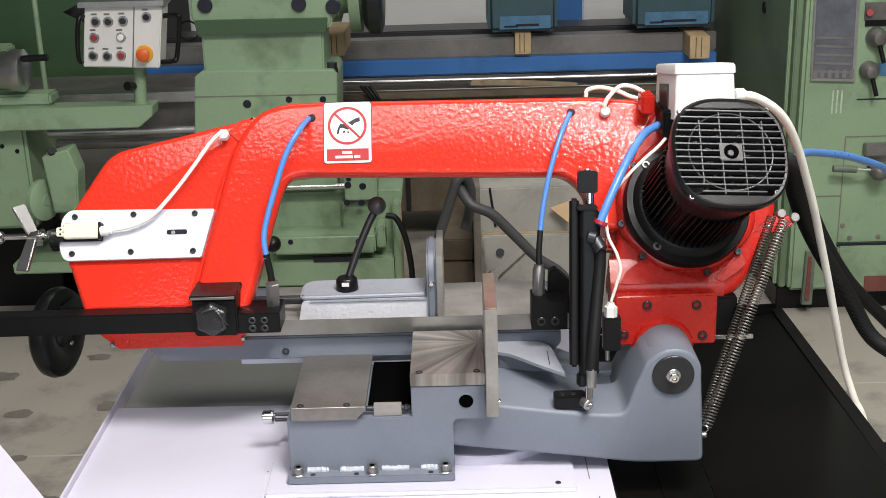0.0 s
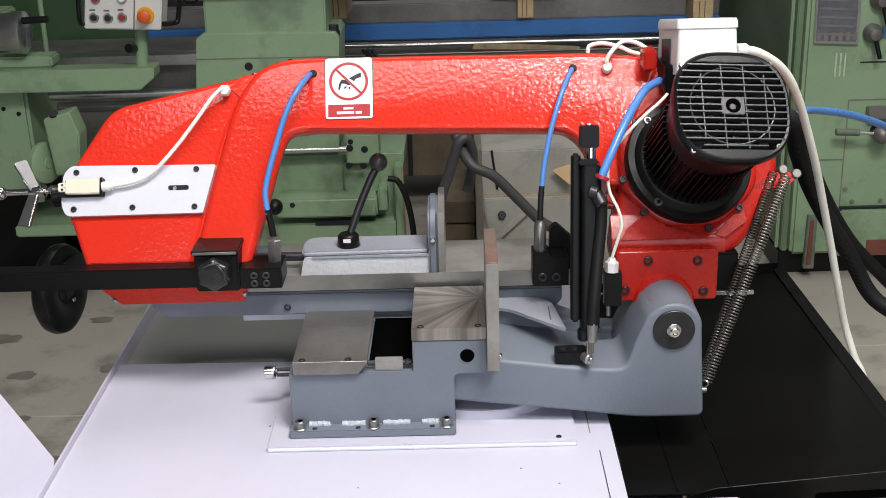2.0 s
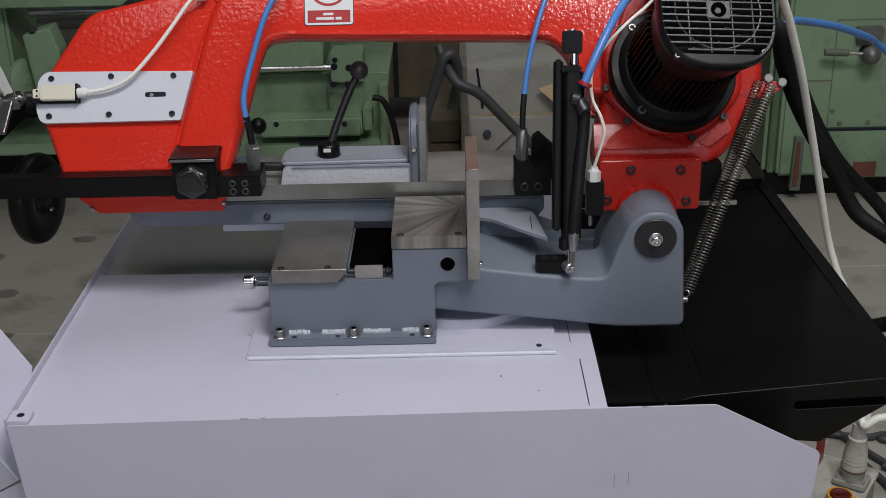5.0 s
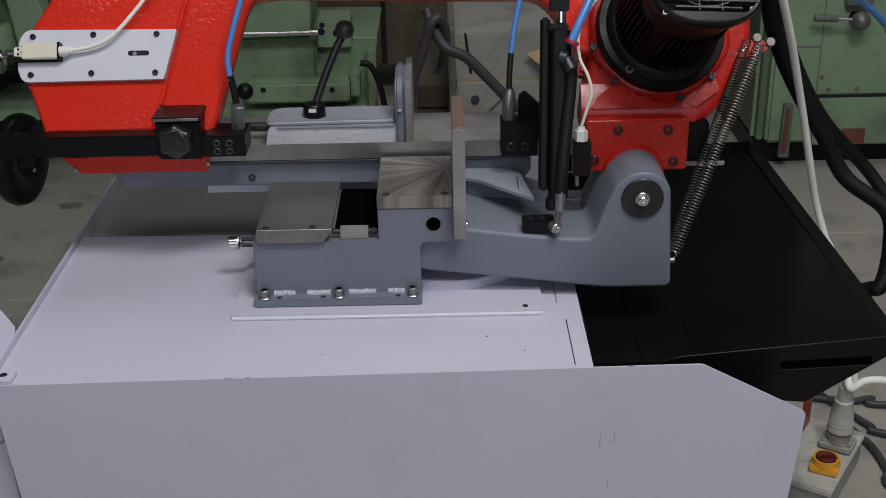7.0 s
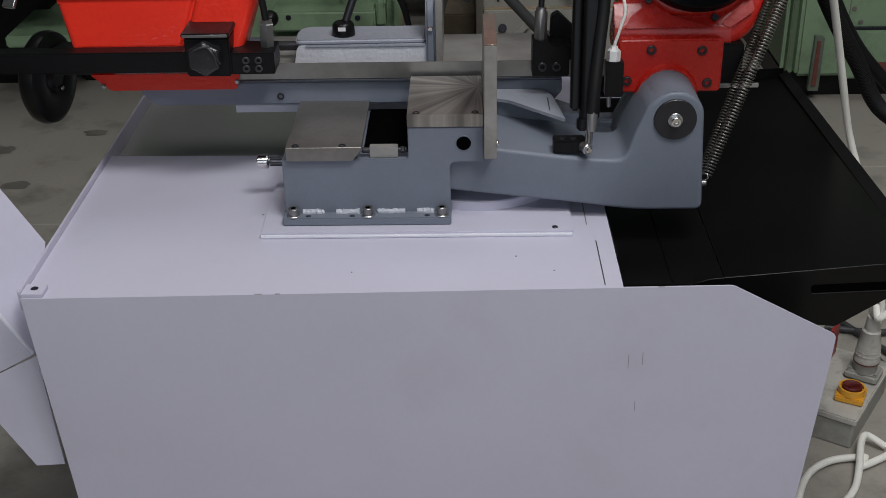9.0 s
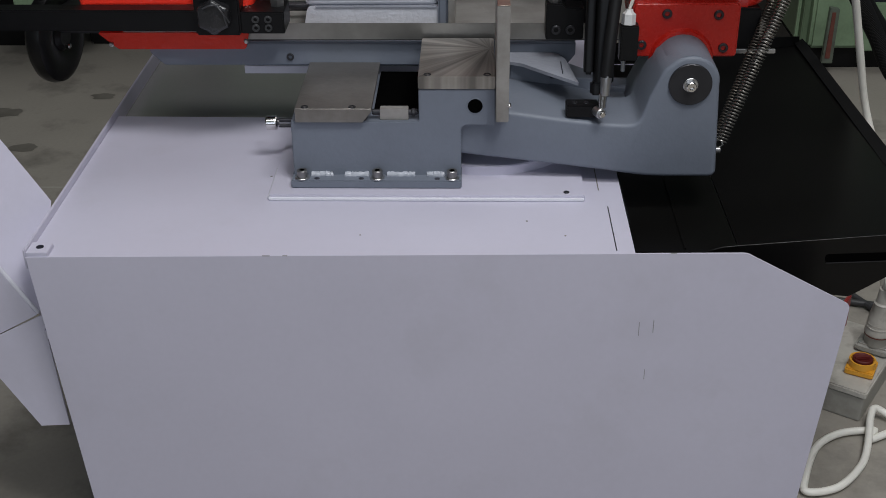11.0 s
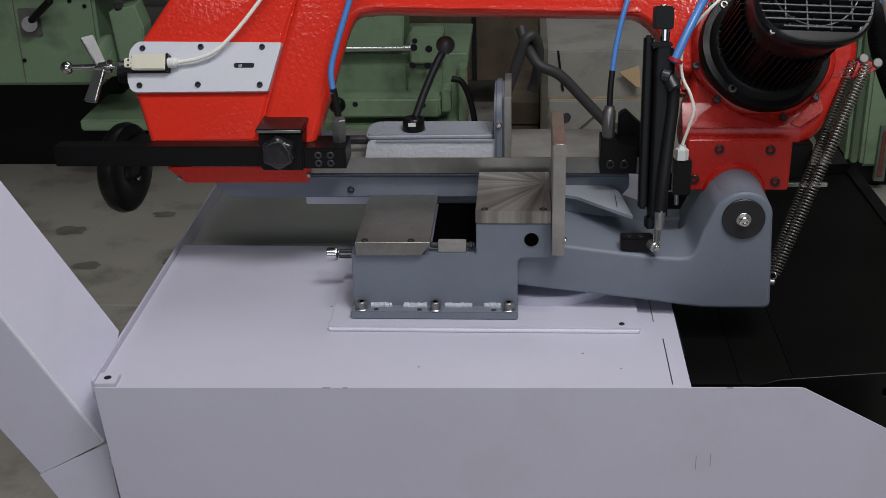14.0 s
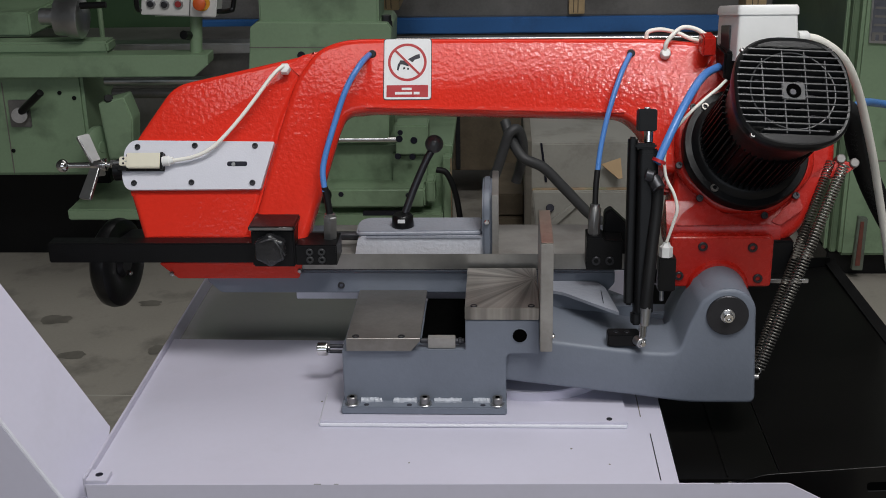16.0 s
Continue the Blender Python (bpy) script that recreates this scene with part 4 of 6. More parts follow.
FR = 0.0975
fc = part("fan_cover", loft([(0.168, squircle(FR * 0.86, 2.2)), (0.215, squircle(FR * 0.90, 2.4)), (0.235, squircle(FR * 0.97, 2.5)), (0.255, squircle(FR, 2.7)), (0.264, squircle(FR * 0.985, 2.7)), (0.267, squircle(FR * 0.95, 2.7)), (0.266, squircle(FR * 0.92, 2.6)), (0.252, squircle(FR * 0.91, 2.6)), (0.20, squircle(FR * 0.85, 2.5))], MF), PLASTIC, mo, "black slotted plastic fan cover")
part("chin", prism([(x, y) for x, y in squircle(FR * 0.95, 2.6, 128) if y < -0.0735], 0.246, 0.2655, MF, 0.001), PLASTIC, fc)
part("brow", prism([(x, y) for x, y in squircle(FR * 0.95, 2.6, 128) if y > 0.0765], 0.246, 0.2655, MF, 0.001), PLASTIC, fc)
# Grille is coloured lighter than the cover for the light falling from above.
for i in range(13):
    y = -0.068 + i * 0.0117
    hwid = max((abs(x) for x, v in squircle(FR * 0.945, 2.6, 160) if abs(v - y) < 0.004), default=0.05) - (0.022 if i == 0 else 0.0)
    part("grille_slat", box(-hwid, hwid, y - 0.0015, y + 0.0015, 0.252, 0.2675, 0.0005, 1, MF), GRILLE, fc)
for x in (-0.049, -0.015, 0.022, 0.056):
    hh = 0.073 if abs(x) < 0.04 else 0.056
    part("grille_rib", box(x - 0.0013, x + 0.0013, -hh, hh, 0.256, 0.2665, 0.0005, 1, MF), GRILLE, fc)
ring = [MF @ Vector((0.070 * math.cos(2 * math.pi * i / 48), 0.001 + 0.067 * math.sin(2 * math.pi * i / 48), 0.265)) for i in range(49)]
part("grille_ring", sweep(ring, 0.0014, 6), GRILLE, fc)
part("hub_plate", prism(rounded(rect(-0.019, 0.019, -0.015, 0.015), 0.003), 0.261, 0.2682, MF, 0.001), GRILLE, fc)
part("hub_hole", turned([(0.2684, 0.0125), (0.2688, 0.0125), (0.2688, 0)], None, None, 24, MF), VOID, fc)
part("hub_screw", turned([(0.2688, 0.006), (0.271, 0.005), (0.271, 0)], None, None, 12, MF @ Matrix.Translation((-0.002, -0.003, 0))), DARKSTEEL, fc)
for x, y in ((-0.078, 0.072), (0.068, 0.077), (-0.070, -0.077), (0.071, -0.068)):
    part("cover_screw", socket_screw(MF @ Vector((x, y, 0.2605)), zx, 0.0046, 0.004), FITTING, fc)
part("fan", turned([(0.12, 0.06), (0.2, 0.066), (0.205, 0.03), (0.23, 0.02), (0.23, 0)], None, None, 32, MF), RUBBER, mo)
for a in range(0, 360, 45):
    part("fan_blade", box(0.02, 0.072, -0.002, 0.002, 0.19, 0.235, 0.0005, 1, MF @ Matrix.Rotation(radians(a + 12), 4, "Z")), DARKSTEEL, mo)

jb = thing("junction_box", "white plastic motor junction box with cable glands", "junction box")
JM = Matrix.Translation((0.459, 1.80, 1.350)) @ pose(0, 0, 0, -10, 0, -1)
part("body", loft([(-0.05, [(x, y + 0.06) for x, y in rounded([(-0.042, -0.06), (0.066, -0.06), (0.066, 0.06), (-0.061, 0.06)], 0.006)]), (0.030, [(x * 0.94, y + 0.06) for x, y in rounded([(-0.042, -0.06), (0.066, -0.06), (0.066, 0.06), (-0.061, 0.06)], 0.006)])], JM), WPLASTIC, jb)
part("lid", loft([(0.030, [(x * 0.97, y + 0.06) for x, y in rounded([(-0.043, -0.062), (0.067, -0.062), (0.067, 0.062), (-0.062, 0.062)], 0.008)]), (0.042, [(x * 0.96, y + 0.06) for x, y in rounded([(-0.043, -0.062), (0.067, -0.062), (0.067, 0.062), (-0.062, 0.062)], 0.008)]), (0.047, [(x * 0.92, y * 0.96 + 0.06) for x, y in rounded([(-0.043, -0.062), (0.067, -0.062), (0.067, 0.062), (-0.062, 0.062)], 0.008)])], JM), WPLASTIC, jb)
part("gland", turned([(0, 0), (0, 0.012), (0.018, 0.012), (0.022, 0.009), (0.022, 0)], (0.523, 1.81, 1.338), (0.56, 1.82, 1.336), 16), WPLASTIC, jb)
part("entry_plate", prism([(-0.0465, 0.038), (-0.0545, 0.082), (-0.0575, 0.082), (-0.0495, 0.038)], -0.049, 0.012, JM, 0.0008, 1), GRILLE, jb, "dark cable entry plate")
part("foot_plate", box(0.40, 0.52, 1.815, 1.93, 1.26, 1.312, 0.004), BLACK, jb)
rs = thing("selector_switch", "red rotary switch block beside the junction box", "switch")
part("body", box(*(0.368, 0.392, 1.295, 1.331)[:2], 1.86, 1.91, *(0.368, 0.392, 1.295, 1.331)[2:], 0.003), RED_FLAT, rs)

# ---- blade and guides ----
gd = thing("blade_guide_arm", "black square steel bar holding the adjustable blade guide", "guide bar")
part("bar", box(-0.835, -0.40, 1.715, 1.75, 0.949, 0.987, 0.002), BLACK, gd)
cl = part("clamp", box(-0.452, -0.373, 1.704, 1.78, 0.945, 1.016, 0.003), BLACK, gd)
part("clamp_plate", box(-0.455, -0.370, 1.696, 1.775, 1.018, 1.026, 0.002), PLASTIC, cl)
part("pale_edge", box(-0.452, -0.373, 1.6945, 1.6958, 1.0195, 1.0245, 0.0004, 1), FITTING, cl, "thin silvery strip along the front edge of the clamp plate")
kb2 = [((0.033 if i % 2 else 0.027) * math.cos(2 * math.pi * i / 12), (0.033 if i % 2 else 0.027) * math.sin(2 * math.pi * i / 12)) for i in range(12)]
part("star_knob", cast(rounded(kb2, 0.008), 0, 0.022, 0.007, Matrix.Translation((-0.416, 1.705, 0.983)) @ pose(0, 0, 0, 90, 0, 0)), WRAP, cl, "star knob wrapped in thin black film")
for k, (a, b) in enumerate((((-0.432, 1.0), (-0.404, 1.006)), ((-0.406, 1.004), (-0.388, 0.975)), ((-0.396, 0.99), (-0.392, 0.968)))):
    part("film_fold", sweep(spline([(a[0], 1.6835, a[1]), ((a[0] + b[0]) / 2, 1.679, (a[1] + b[1]) / 2 + 0.004), (b[0], 1.685, b[1])], 6), 0.0016, 6), GRILLE, cl, "crinkled film edge")
gk = part("guide_block", prism(rounded([(-0.373, 0.947), (-0.297, 0.947), (-0.297, 0.986), (-0.373, 0.986)], 0.003), 1.708, 1.778, XZ, 0.002), BLACK, gd)
for x, z in ((-0.347, 0.973), (-0.325, 0.973), (-0.347, 0.958), (-0.325, 0.958)):
    part("screw", socket_screw((x, 1.708, z), (0, -1, 0), 0.0068, 0.003), GRILLE, gk)
part("hose_fitting", turned([(0, 0), (0, 0.0125), (0.008, 0.0135), (0.040, 0.0135), (0.042, 0.0115), (0.047, 0.0115), (0.048, 0.008), (0.048, 0)], (-0.3135, 1.748, 0.985), (-0.3115, 1.753, 1.06), 6), ZINC, gd)
g2 = thing("fixed_blade_guide", "black steel fixed blade guide with socket screws", "guide")
gk2 = part("guide_block", prism(rounded([(0.158, 0.926), (0.224, 0.926), (0.224, 0.982), (0.192, 0.984), (0.187, 0.990), (0.158, 0.990)], 0.003), 1.738, 1.785, XZ, 0.002), BLACK, g2)
for x, z in ((0.176, 0.944), (0.201, 0.944)):
    part("screw", socket_screw((x, 1.738, z), (0, -1, 0), 0.0085, 0.003), DARKSTEEL, gk2)
part("guide_post", prism(rounded([(0.19, 0.93), (0.25, 0.93), (0.25, 0.985), (0.205, 1.028), (0.193, 1.02)], 0.005), 1.787, 1.81, XZ, 0.003), BLACK, g2)
part("hose_fitting", turned([(0, 0), (0, 0.0095), (0.006, 0.0115), (0.05, 0.0115), (0.053, 0.009), (0.058, 0.009), (0.058, 0)], (0.172, 1.755, 0.988), (0.174, 1.765, 1.06), 8), FITTING, g2)
tb = thing("saw_band", "narrow steel band saw blade stretched between the guides", "saw band")
part("band", box(-0.60, 0.30, 1.7720, 1.7732, 0.914, 0.9445, 0), BLADE, tb)
part("tooth_line", box(-0.60, 0.30, 1.7718, 1.7736, 0.9128, 0.9145, 0), DARKSTEEL, tb)

# ---- hoses ----
h1 = thing("coolant_hose", "blue plastic coolant hose on the adjustable guide", "hose", "coolant hoses")
cable("hose", [(-0.319, 1.748, 1.075), (-0.322, 1.765, 1.12), (-0.3, 1.8, 1.197), (-0.28, 1.825, 1.251), (-0.258, 1.85, 1.286), bow(-0.247, 0.205, 0.006), bow(-0.241, 0.213, -0.012)], 0.0055, HOSE, "", parent=h1)
cable("sleeve", [(-0.3125, 1.750, 1.028), (-0.3150, 1.7495, 1.055), (-0.319, 1.749, 1.084)], 0.0062, RUBBER, "black rubber sleeve", parent=h1)
part("grommet", rod(bow(-0.24, 0.21, -0.002), bow(-0.24, 0.21, 0.003), 0.0075), RUBBER, h1)
h2 = thing("coolant_hose", "blue plastic coolant hose on the fixed guide", "hose", "coolant hoses")
cable("hose", [(0.178, 1.785, 1.101), (0.184, 1.8, 1.142), (0.198, 1.825, 1.199), (0.22, 1.86, 1.258), bow(0.239, 0.198, 0.006), bow(0.245, 0.209, -0.012)], 0.005, HOSE, "", parent=h2)
cable("sleeve", [(0.1735, 1.763, 1.036), (0.175, 1.775, 1.074), (0.178, 1.786, 1.103)], 0.0055, RUBBER, "black rubber sleeve", parent=h2)
part("grommet", rod(bow(0.244, 0.207, -0.002), bow(0.244, 0.207, 0.003), 0.0075), RUBBER, h2)

# ---- feed cylinder ----
cy = thing("feed_cylinder", "black hydraulic feed cylinder with a steel rod end", "cylinder")
c0, c1 = Vector((0.243, 1.617, 0.895)), Vector((0.248, 1.685, 1.172))
CM, CL = axis_m(c0, c1)
czx = (c1 - c0).normalized()
cxx = (Vector((1, 0, 0)) - czx * czx.x).normalized()
CM = Matrix.Translation(c0) @ Matrix((cxx, czx.cross(cxx), czx)).transposed().to_4x4()
part("tube", prism(rounded(rect(-0.010, 0.0235, -0.019, 0.019), 0.010), 0, CL, CM, 0.002, 2), BLACK, cy)
part("side_rail", prism(rounded(rect(-0.0265, -0.0105, -0.010, 0.016), 0.006), 0.012, CL + 0.020, CM, 0.004, 3), BLACK, cy)
part("lower_cap", prism(rounded(rect(-0.014, 0.016, -0.015, 0.015), 0.009), -0.022, 0.0, CM, 0.003, 2), BLACK, cy)
part("collar", prism(rounded(rect(-0.0115, 0.0250, -0.0205, 0.0205), 0.011), CL - 0.05, CL - 0.006, CM, 0.003, 2), BLACK, cy)
part("end_cap", box(-0.016, 0.020, -0.021, 0.021, CL, CL + 0.010, 0.003, 2, CM), BLACK, cy)
part("piston_rod", rod(CM @ Vector((0.008, 0, CL + 0.01)), CM @ Vector((0.008, 0, CL + 0.035)), 0.008), CHROME, cy)
tbk = part("top_block", box(-0.012, 0.020, -0.018, 0.018, CL + 0.030, CL + 0.068, 0.002, 2, CM), BLACK, cy)
part("top_stud", rod(CM @ Vector((0.004, 0, CL + 0.066)), CM @ Vector((0.004, 0, CL + 0.071)), 0.006), CHROME, tbk)
fb = part("foot_block", box(0.188, 0.243, 1.59, 1.62, 0.840, 0.862, 0.002), BLACK, cy)
for x in (0.203, 0.222):
    part("screw", socket_screw((x, 1.604, 0.861), (0, 0, 1), 0.005, 0.002), DARKSTEEL, fb)
part("rod_eye", rod((0.238, 1.592, 0.853), (0.246, 1.575, 0.853), 0.009, 16), ZINC, cy)
part("eye_nut", rod((0.245, 1.582, 0.853), (0.248, 1.570, 0.853), 0.006, 6), CHROME, cy)
part("rod_end", rod((0.247, 1.585, 0.86), (0.248, 1.59, 0.885), 0.007, 14), CHROME, cy)
part("lower_fitting", turned([(0, 0), (0, 0.008), (0.03, 0.0095), (0.034, 0.009), (0.034, 0)], (0.251, 1.588, 0.882), (0.253, 1.594, 0.93), 16), ZINC, cy)
cable("pressure_hose", [(0.252, 1.593, 0.912), (0.256, 1.603, 0.96), (0.263, 1.625, 1.02), (0.270, 1.645, 1.08), (0.271, 1.652, 1.118)], 0.0108, RUBBER, "black rubber pressure hose", parent=cy)
tf = part("tee_fitting", rod((0.262, 1.655, 1.128), (0.272, 1.64, 1.112), 0.012, 16), DARKSTEEL, cy)
part("fitting_cap", rod((0.250, 1.652, 1.135), (0.264, 1.648, 1.132), 0.011, 14), DARKSTEEL, tf)
part("orange_collar", turned([(0, 0.0125), (0.006, 0.0125), (0.006, 0)], (0.271, 1.66, 1.154), (0.28, 1.665, 1.174), 16), SRED, tf)
cable("air_hose", [(0.269, 1.66, 1.152), (0.293, 1.685, 1.198), (0.319, 1.72, 1.238), (0.346, 1.76, 1.268), (0.368, 1.8, 1.278), (0.395, 1.84, 1.28)], 0.0075, HOSE, "thick blue air hose", parent=cy)

# ---- pivot limit switch ----
pv = thing("pivot_switch", "small grey limit switch with a white gland on the flange", "switch")
part("body", box(*(0.282, 0.313, 0.909, 0.972)[:2], 1.675, 1.699, *(0.282, 0.313, 0.909, 0.972)[2:], 0.002), PLASTIC, pv)
part("gland", turned([(0, 0), (0, 0.012), (0.018, 0.012), (0.022, 0.007), (0.026, 0.006), (0.026, 0)], (0.295, 1.685, 0.972), (0.296, 1.69, 1.007), 6), WPLASTIC, pv)
part("plunger", rod((0.29, 1.685, 0.912), (0.291, 1.685, 0.887), 0.004, 12), ZINC, pv)
cable("cable", [(0.296, 1.688, 0.999), (0.306, 1.69, 1.033), (0.312, 1.692, 1.059), (0.306, 1.70, 1.085), (0.293, 1.72, 1.112), (0.292, 1.735, 1.15), (0.305, 1.738, 1.185), (0.325, 1.74, 1.212), (0.357, 1.75, 1.241), (0.386, 1.78, 1.255), (0.411, 1.83, 1.261)], 0.0030, CABLE, "thin cream cable", parent=pv)

# ---- cables on top of the bow ----
tcab = thing("top_cable", "cream cable looped over the top of the bow", "cable")
cable("cable", [bow(0.307, 0.203, 0.004), bow(0.306, 0.217, 0.016), (0.316, 1.9, 1.325), (0.336, 1.91, 1.339), (0.359, 1.91, 1.337), (0.377, 1.9, 1.328), (0.388, 1.89, 1.317)], 0.0042, CABLE, "", parent=tcab)
cable("cable", [(0.278, 1.97, 1.308), (0.282, 1.97, 1.321), (0.307, 1.97, 1.325), (0.338, 1.96, 1.319), (0.361, 1.95, 1.31), (0.391, 1.92, 1.308)], 0.0042, CABLE, "", parent=tcab)
part("grommet", turned([(0, 0.010), (0.010, 0.010), (0.014, 0.007), (0.014, 0)], bow(0.307, 0.204, -0.001), bow(0.307, 0.204, 0.02), 16), WPLASTIC, tcab)

cable("supply_cable", [(0.535, 1.812, 1.338), (0.568, 1.83, 1.328), (0.61, 1.86, 1.3), (0.643, 1.89, 1.264), (0.676, 1.93, 1.209), (0.707, 1.97, 1.142), (0.744, 2.02, 1.055), (0.779, 2.07, 0.963), (0.818, 2.12, 0.853), (0.854, 2.16, 0.742), (0.892, 2.2, 0.626), (0.923, 2.2, 0.539), (0.95, 2.2, 0.48), (1.0, 2.22, 0.3), (1.06, 2.3, 0.05), (1.15, 2.5, 0.008), (1.2, 2.9, 0.008)], 0.0085, CABLE, "thick cream supply cable hanging from the junction box")
cd_t = thing("corrugated_conduit", "thick black corrugated cable conduit hanging from the motor", "conduit")
cable("hose", [(0.60, 1.95, 1.19), (0.686, 2.02, 1.151), (0.731, 2.1, 1.059), (0.79, 2.2, 0.955), (0.868, 2.3, 0.836), (0.959, 2.4, 0.708), (1.041, 2.45, 0.58), (1.153, 2.45, 0.491), (1.177, 2.45, 0.397), (1.17, 2.45, 0.285), (1.144, 2.47, 0.259), (1.05, 2.5, 0.22), (0.9, 2.5, 0.1)], 0.019, RUBBER, "", per=60, rib=0.0014, parent=cd_t)
part("gland", turned([(0, 0), (0, 0.024), (0.03, 0.024), (0.036, 0.021), (0.036, 0)], (0.588, 1.935, 1.21), (0.612, 1.965, 1.17), 18), PLASTIC, cd_t)
cable("loose_conduit", [(0.778, 2.25, 1.074), (0.864, 2.4, 0.903), (0.985, 2.5, 0.715), (1.131, 2.55, 0.558), (1.211, 2.55, 0.455), (1.30, 2.55, 0.35)], 0.016, RUBBER, "second black corrugated conduit", "conduit", 60, 0.0012)
cable("air_line", [(0.69, 2.02, 1.155), (0.737, 2.1, 1.149), (0.802, 2.2, 1.122), (0.896, 2.3, 1.085), (0.995, 2.4, 1.036), (1.034, 2.45, 1.01), (1.10, 2.5, 0.955), (1.145, 2.55, 0.89), (1.25, 2.6, 0.6), (1.4, 2.7, 0.15), (1.6, 2.9, 0.012)], 0.0085, HOSE, "blue plastic air line running to the cabinet", "hose")
for p0, p1, cr, wr, nt, sm in (((0.452, 1.605, 0.776), (0.6185, 1.778, 1.112), 0.0094, 0.0015, 70, SPRING), ((0.4495, 1.622, 0.782), (0.602, 1.805, 1.112), 0.0075, 0.0012, 74, SHADED_SPRING)):
    s = thing("tension_spring", "long close-wound steel tension spring", "spring", "springs")
    a, b = Vector(p0), Vector(p1)
    part("coil", helix(a.lerp(b, 0.03), a.lerp(b, 1.005), cr, wr, nt), sm, s)
    part("end_hook", sweep([a, a.lerp(b, 0.02) + Vector((0.006, 0, 0)), a.lerp(b, 0.04)], 0.0018, 6), SPRING, s)
    part("end_hook", sweep([a.lerp(b, 0.95), a.lerp(b, 0.98) + Vector((0.006, 0, 0)), b], 0.0018, 6), SPRING, s)

# ---- switch box beside the base ----
sx = thing("switch_box", "pale grey electrical box with a yellow-red main switch and a plug", "switch box")
SA = radians(57)
SM = Matrix(((math.sin(SA), math.cos(SA), 0, 0.898), (-math.cos(SA), math.sin(SA), 0, 1.846), (0, 0, 1, 0.08), (0, 0, 0, 1)))
part("lid", prism(rounded(rect(-0.16, -0.012, 0, 0.275), 0.006), -0.016, 0.0, SM, 0.003), GRIMY, sx)
part("body", prism(rounded(rect(-0.155, -0.017, 0.005, 0.27), 0.006), -0.079, -0.0165, SM, 0.002), GREYBODY, sx)
SC2 = SM @ Matrix.Translation((-0.052, 0.085, 0)) @ pose(0, 0, 0, 0, 0, 6)
sw = part("switch_plate", prism(rounded(rect(-0.031, 0.031, -0.031, 0.031), 0.005), 0.0005, 0.016, SC2, 0.003), YELLOW, sx, "yellow main switch plate")
part("switch_collar", turned([(0.016, 0.030), (0.030, 0.029), (0.030, 0.025), (0.024, 0.024), (0.024, 0)], None, None, 32, SC2), YELLOW, sw)
part("switch_knob", turned([(0.024, 0.0225), (0.033, 0.0215), (0.034, 0.019), (0.031, 0.012), (0.031, 0)], None, None, 28, SC2), KNOB, sw)
part("knob_grip", box(-0.02, 0.02, -0.005, 0.005, 0.030, 0.037, 0.002, 2, SC2 @ pose(0, 0, 0, 0, 0, 35)), KNOB, sw)
SK2 = SM @ Matrix.Translation((-0.052, 0.182, 0))
sk = part("socket", prism(rounded(rect(-0.040, 0.036, -0.028, 0.034), 0.010), 0.0005, 0.022, SK2, 0.006, 3), GREYBODY, sx)
part("socket_neck", turned([(0.02, 0.026), (0.045, 0.027), (0.05, 0.030), (0.05, 0)], None, None, 24, SK2), GREYBODY, sx)
for x in (-0.031, 0.028):
    part("screw", rod(SK2 @ Vector((x, -0.018, 0.021)), SK2 @ Vector((x, -0.018, 0.0235)), 0.004, 10), ZINC, sk)
pgA, pgB = SK2 @ Vector((0.0, 0.0, 0.048)), SK2 @ Vector((0.002, -0.004, 0.19))
pg = part("plug", turned([(0, 0), (0, 0.029), (0.006, 0.030), (0.012, 0.028), (0.045, 0.026), (0.078, 0.020), (0.08, 0.021), (0.084, 0.017), (0.118, 0.0145), (0.12, 0.011), (0.112, 0.009), (0.112, 0)], pgA, pgB, 24), GRIMY, sx)
part("seal_ring", turned([(-0.002, 0.0295), (0.001, 0.0295), (0.001, 0)], pgA, pgB, 24), RUST, pg)
for k in range(3):
    part("grip_rib", turned([(0.018 + 0.009 * k, 0.0285 - 0.001 * k), (0.021 + 0.009 * k, 0.0285 - 0.001 * k), (0.021 + 0.009 * k, 0)], pgA, pgB, 24), GRIMY, pg)
part("red_tag", box(-0.146, -0.138, 0.20, 0.25, 0.001, 0.085, 0.002, 2, SM), BTN_RED, sx, "dark red hanging tag")
for y0, y1 in ((0.062, 0.070), (0.078, 0.10)):
    part("caption_bar", box(-0.128, -0.122, y0, y1, 0.0002, 0.001, 0, 1, SM), SBLACK, sx)
cable("plug_cable", [pgB + Vector((0, 0, -0.035)), pgB, (0.954, 2.0, 0.255), (0.983, 2.0, 0.273), (1.021, 2.0, 0.275), (1.058, 2.0, 0.262), (1.16, 2.03, 0.19), (1.32, 2.1, 0.02), (1.6, 2.25, 0.01)], 0.0088, CABLE, "thick cream plug cable leading away from the box")
cable("floor_cable", [(0.961, 1.854, 0.012), (0.922, 1.871, 0.03), (0.901, 1.84, 0.03), (0.876, 1.763, 0.02), (0.844, 1.696, 0.012), (0.779, 1.627, 0.012), (0.712, 1.612, 0.012), (0.72, 1.659, 0.012), (0.764, 1.753, 0.012), (0.825, 1.803, 0.012), (0.903, 1.817, 0.012), (0.949, 1.817, 0.012), (1.7, 2.3, 0.012)], 0.0082, CABLE, "cream cable coiled loosely on the floor")
cable("control_cable", [(0.96, 2.356, 0.012), (1.083, 2.328, 0.012), (1.143, 2.337, 0.012), (1.192, 2.306, 0.012), (1.9, 2.3, 0.012)], 0.0085, GREYCABLE, "grey rubber cable lying on the floor behind the box")
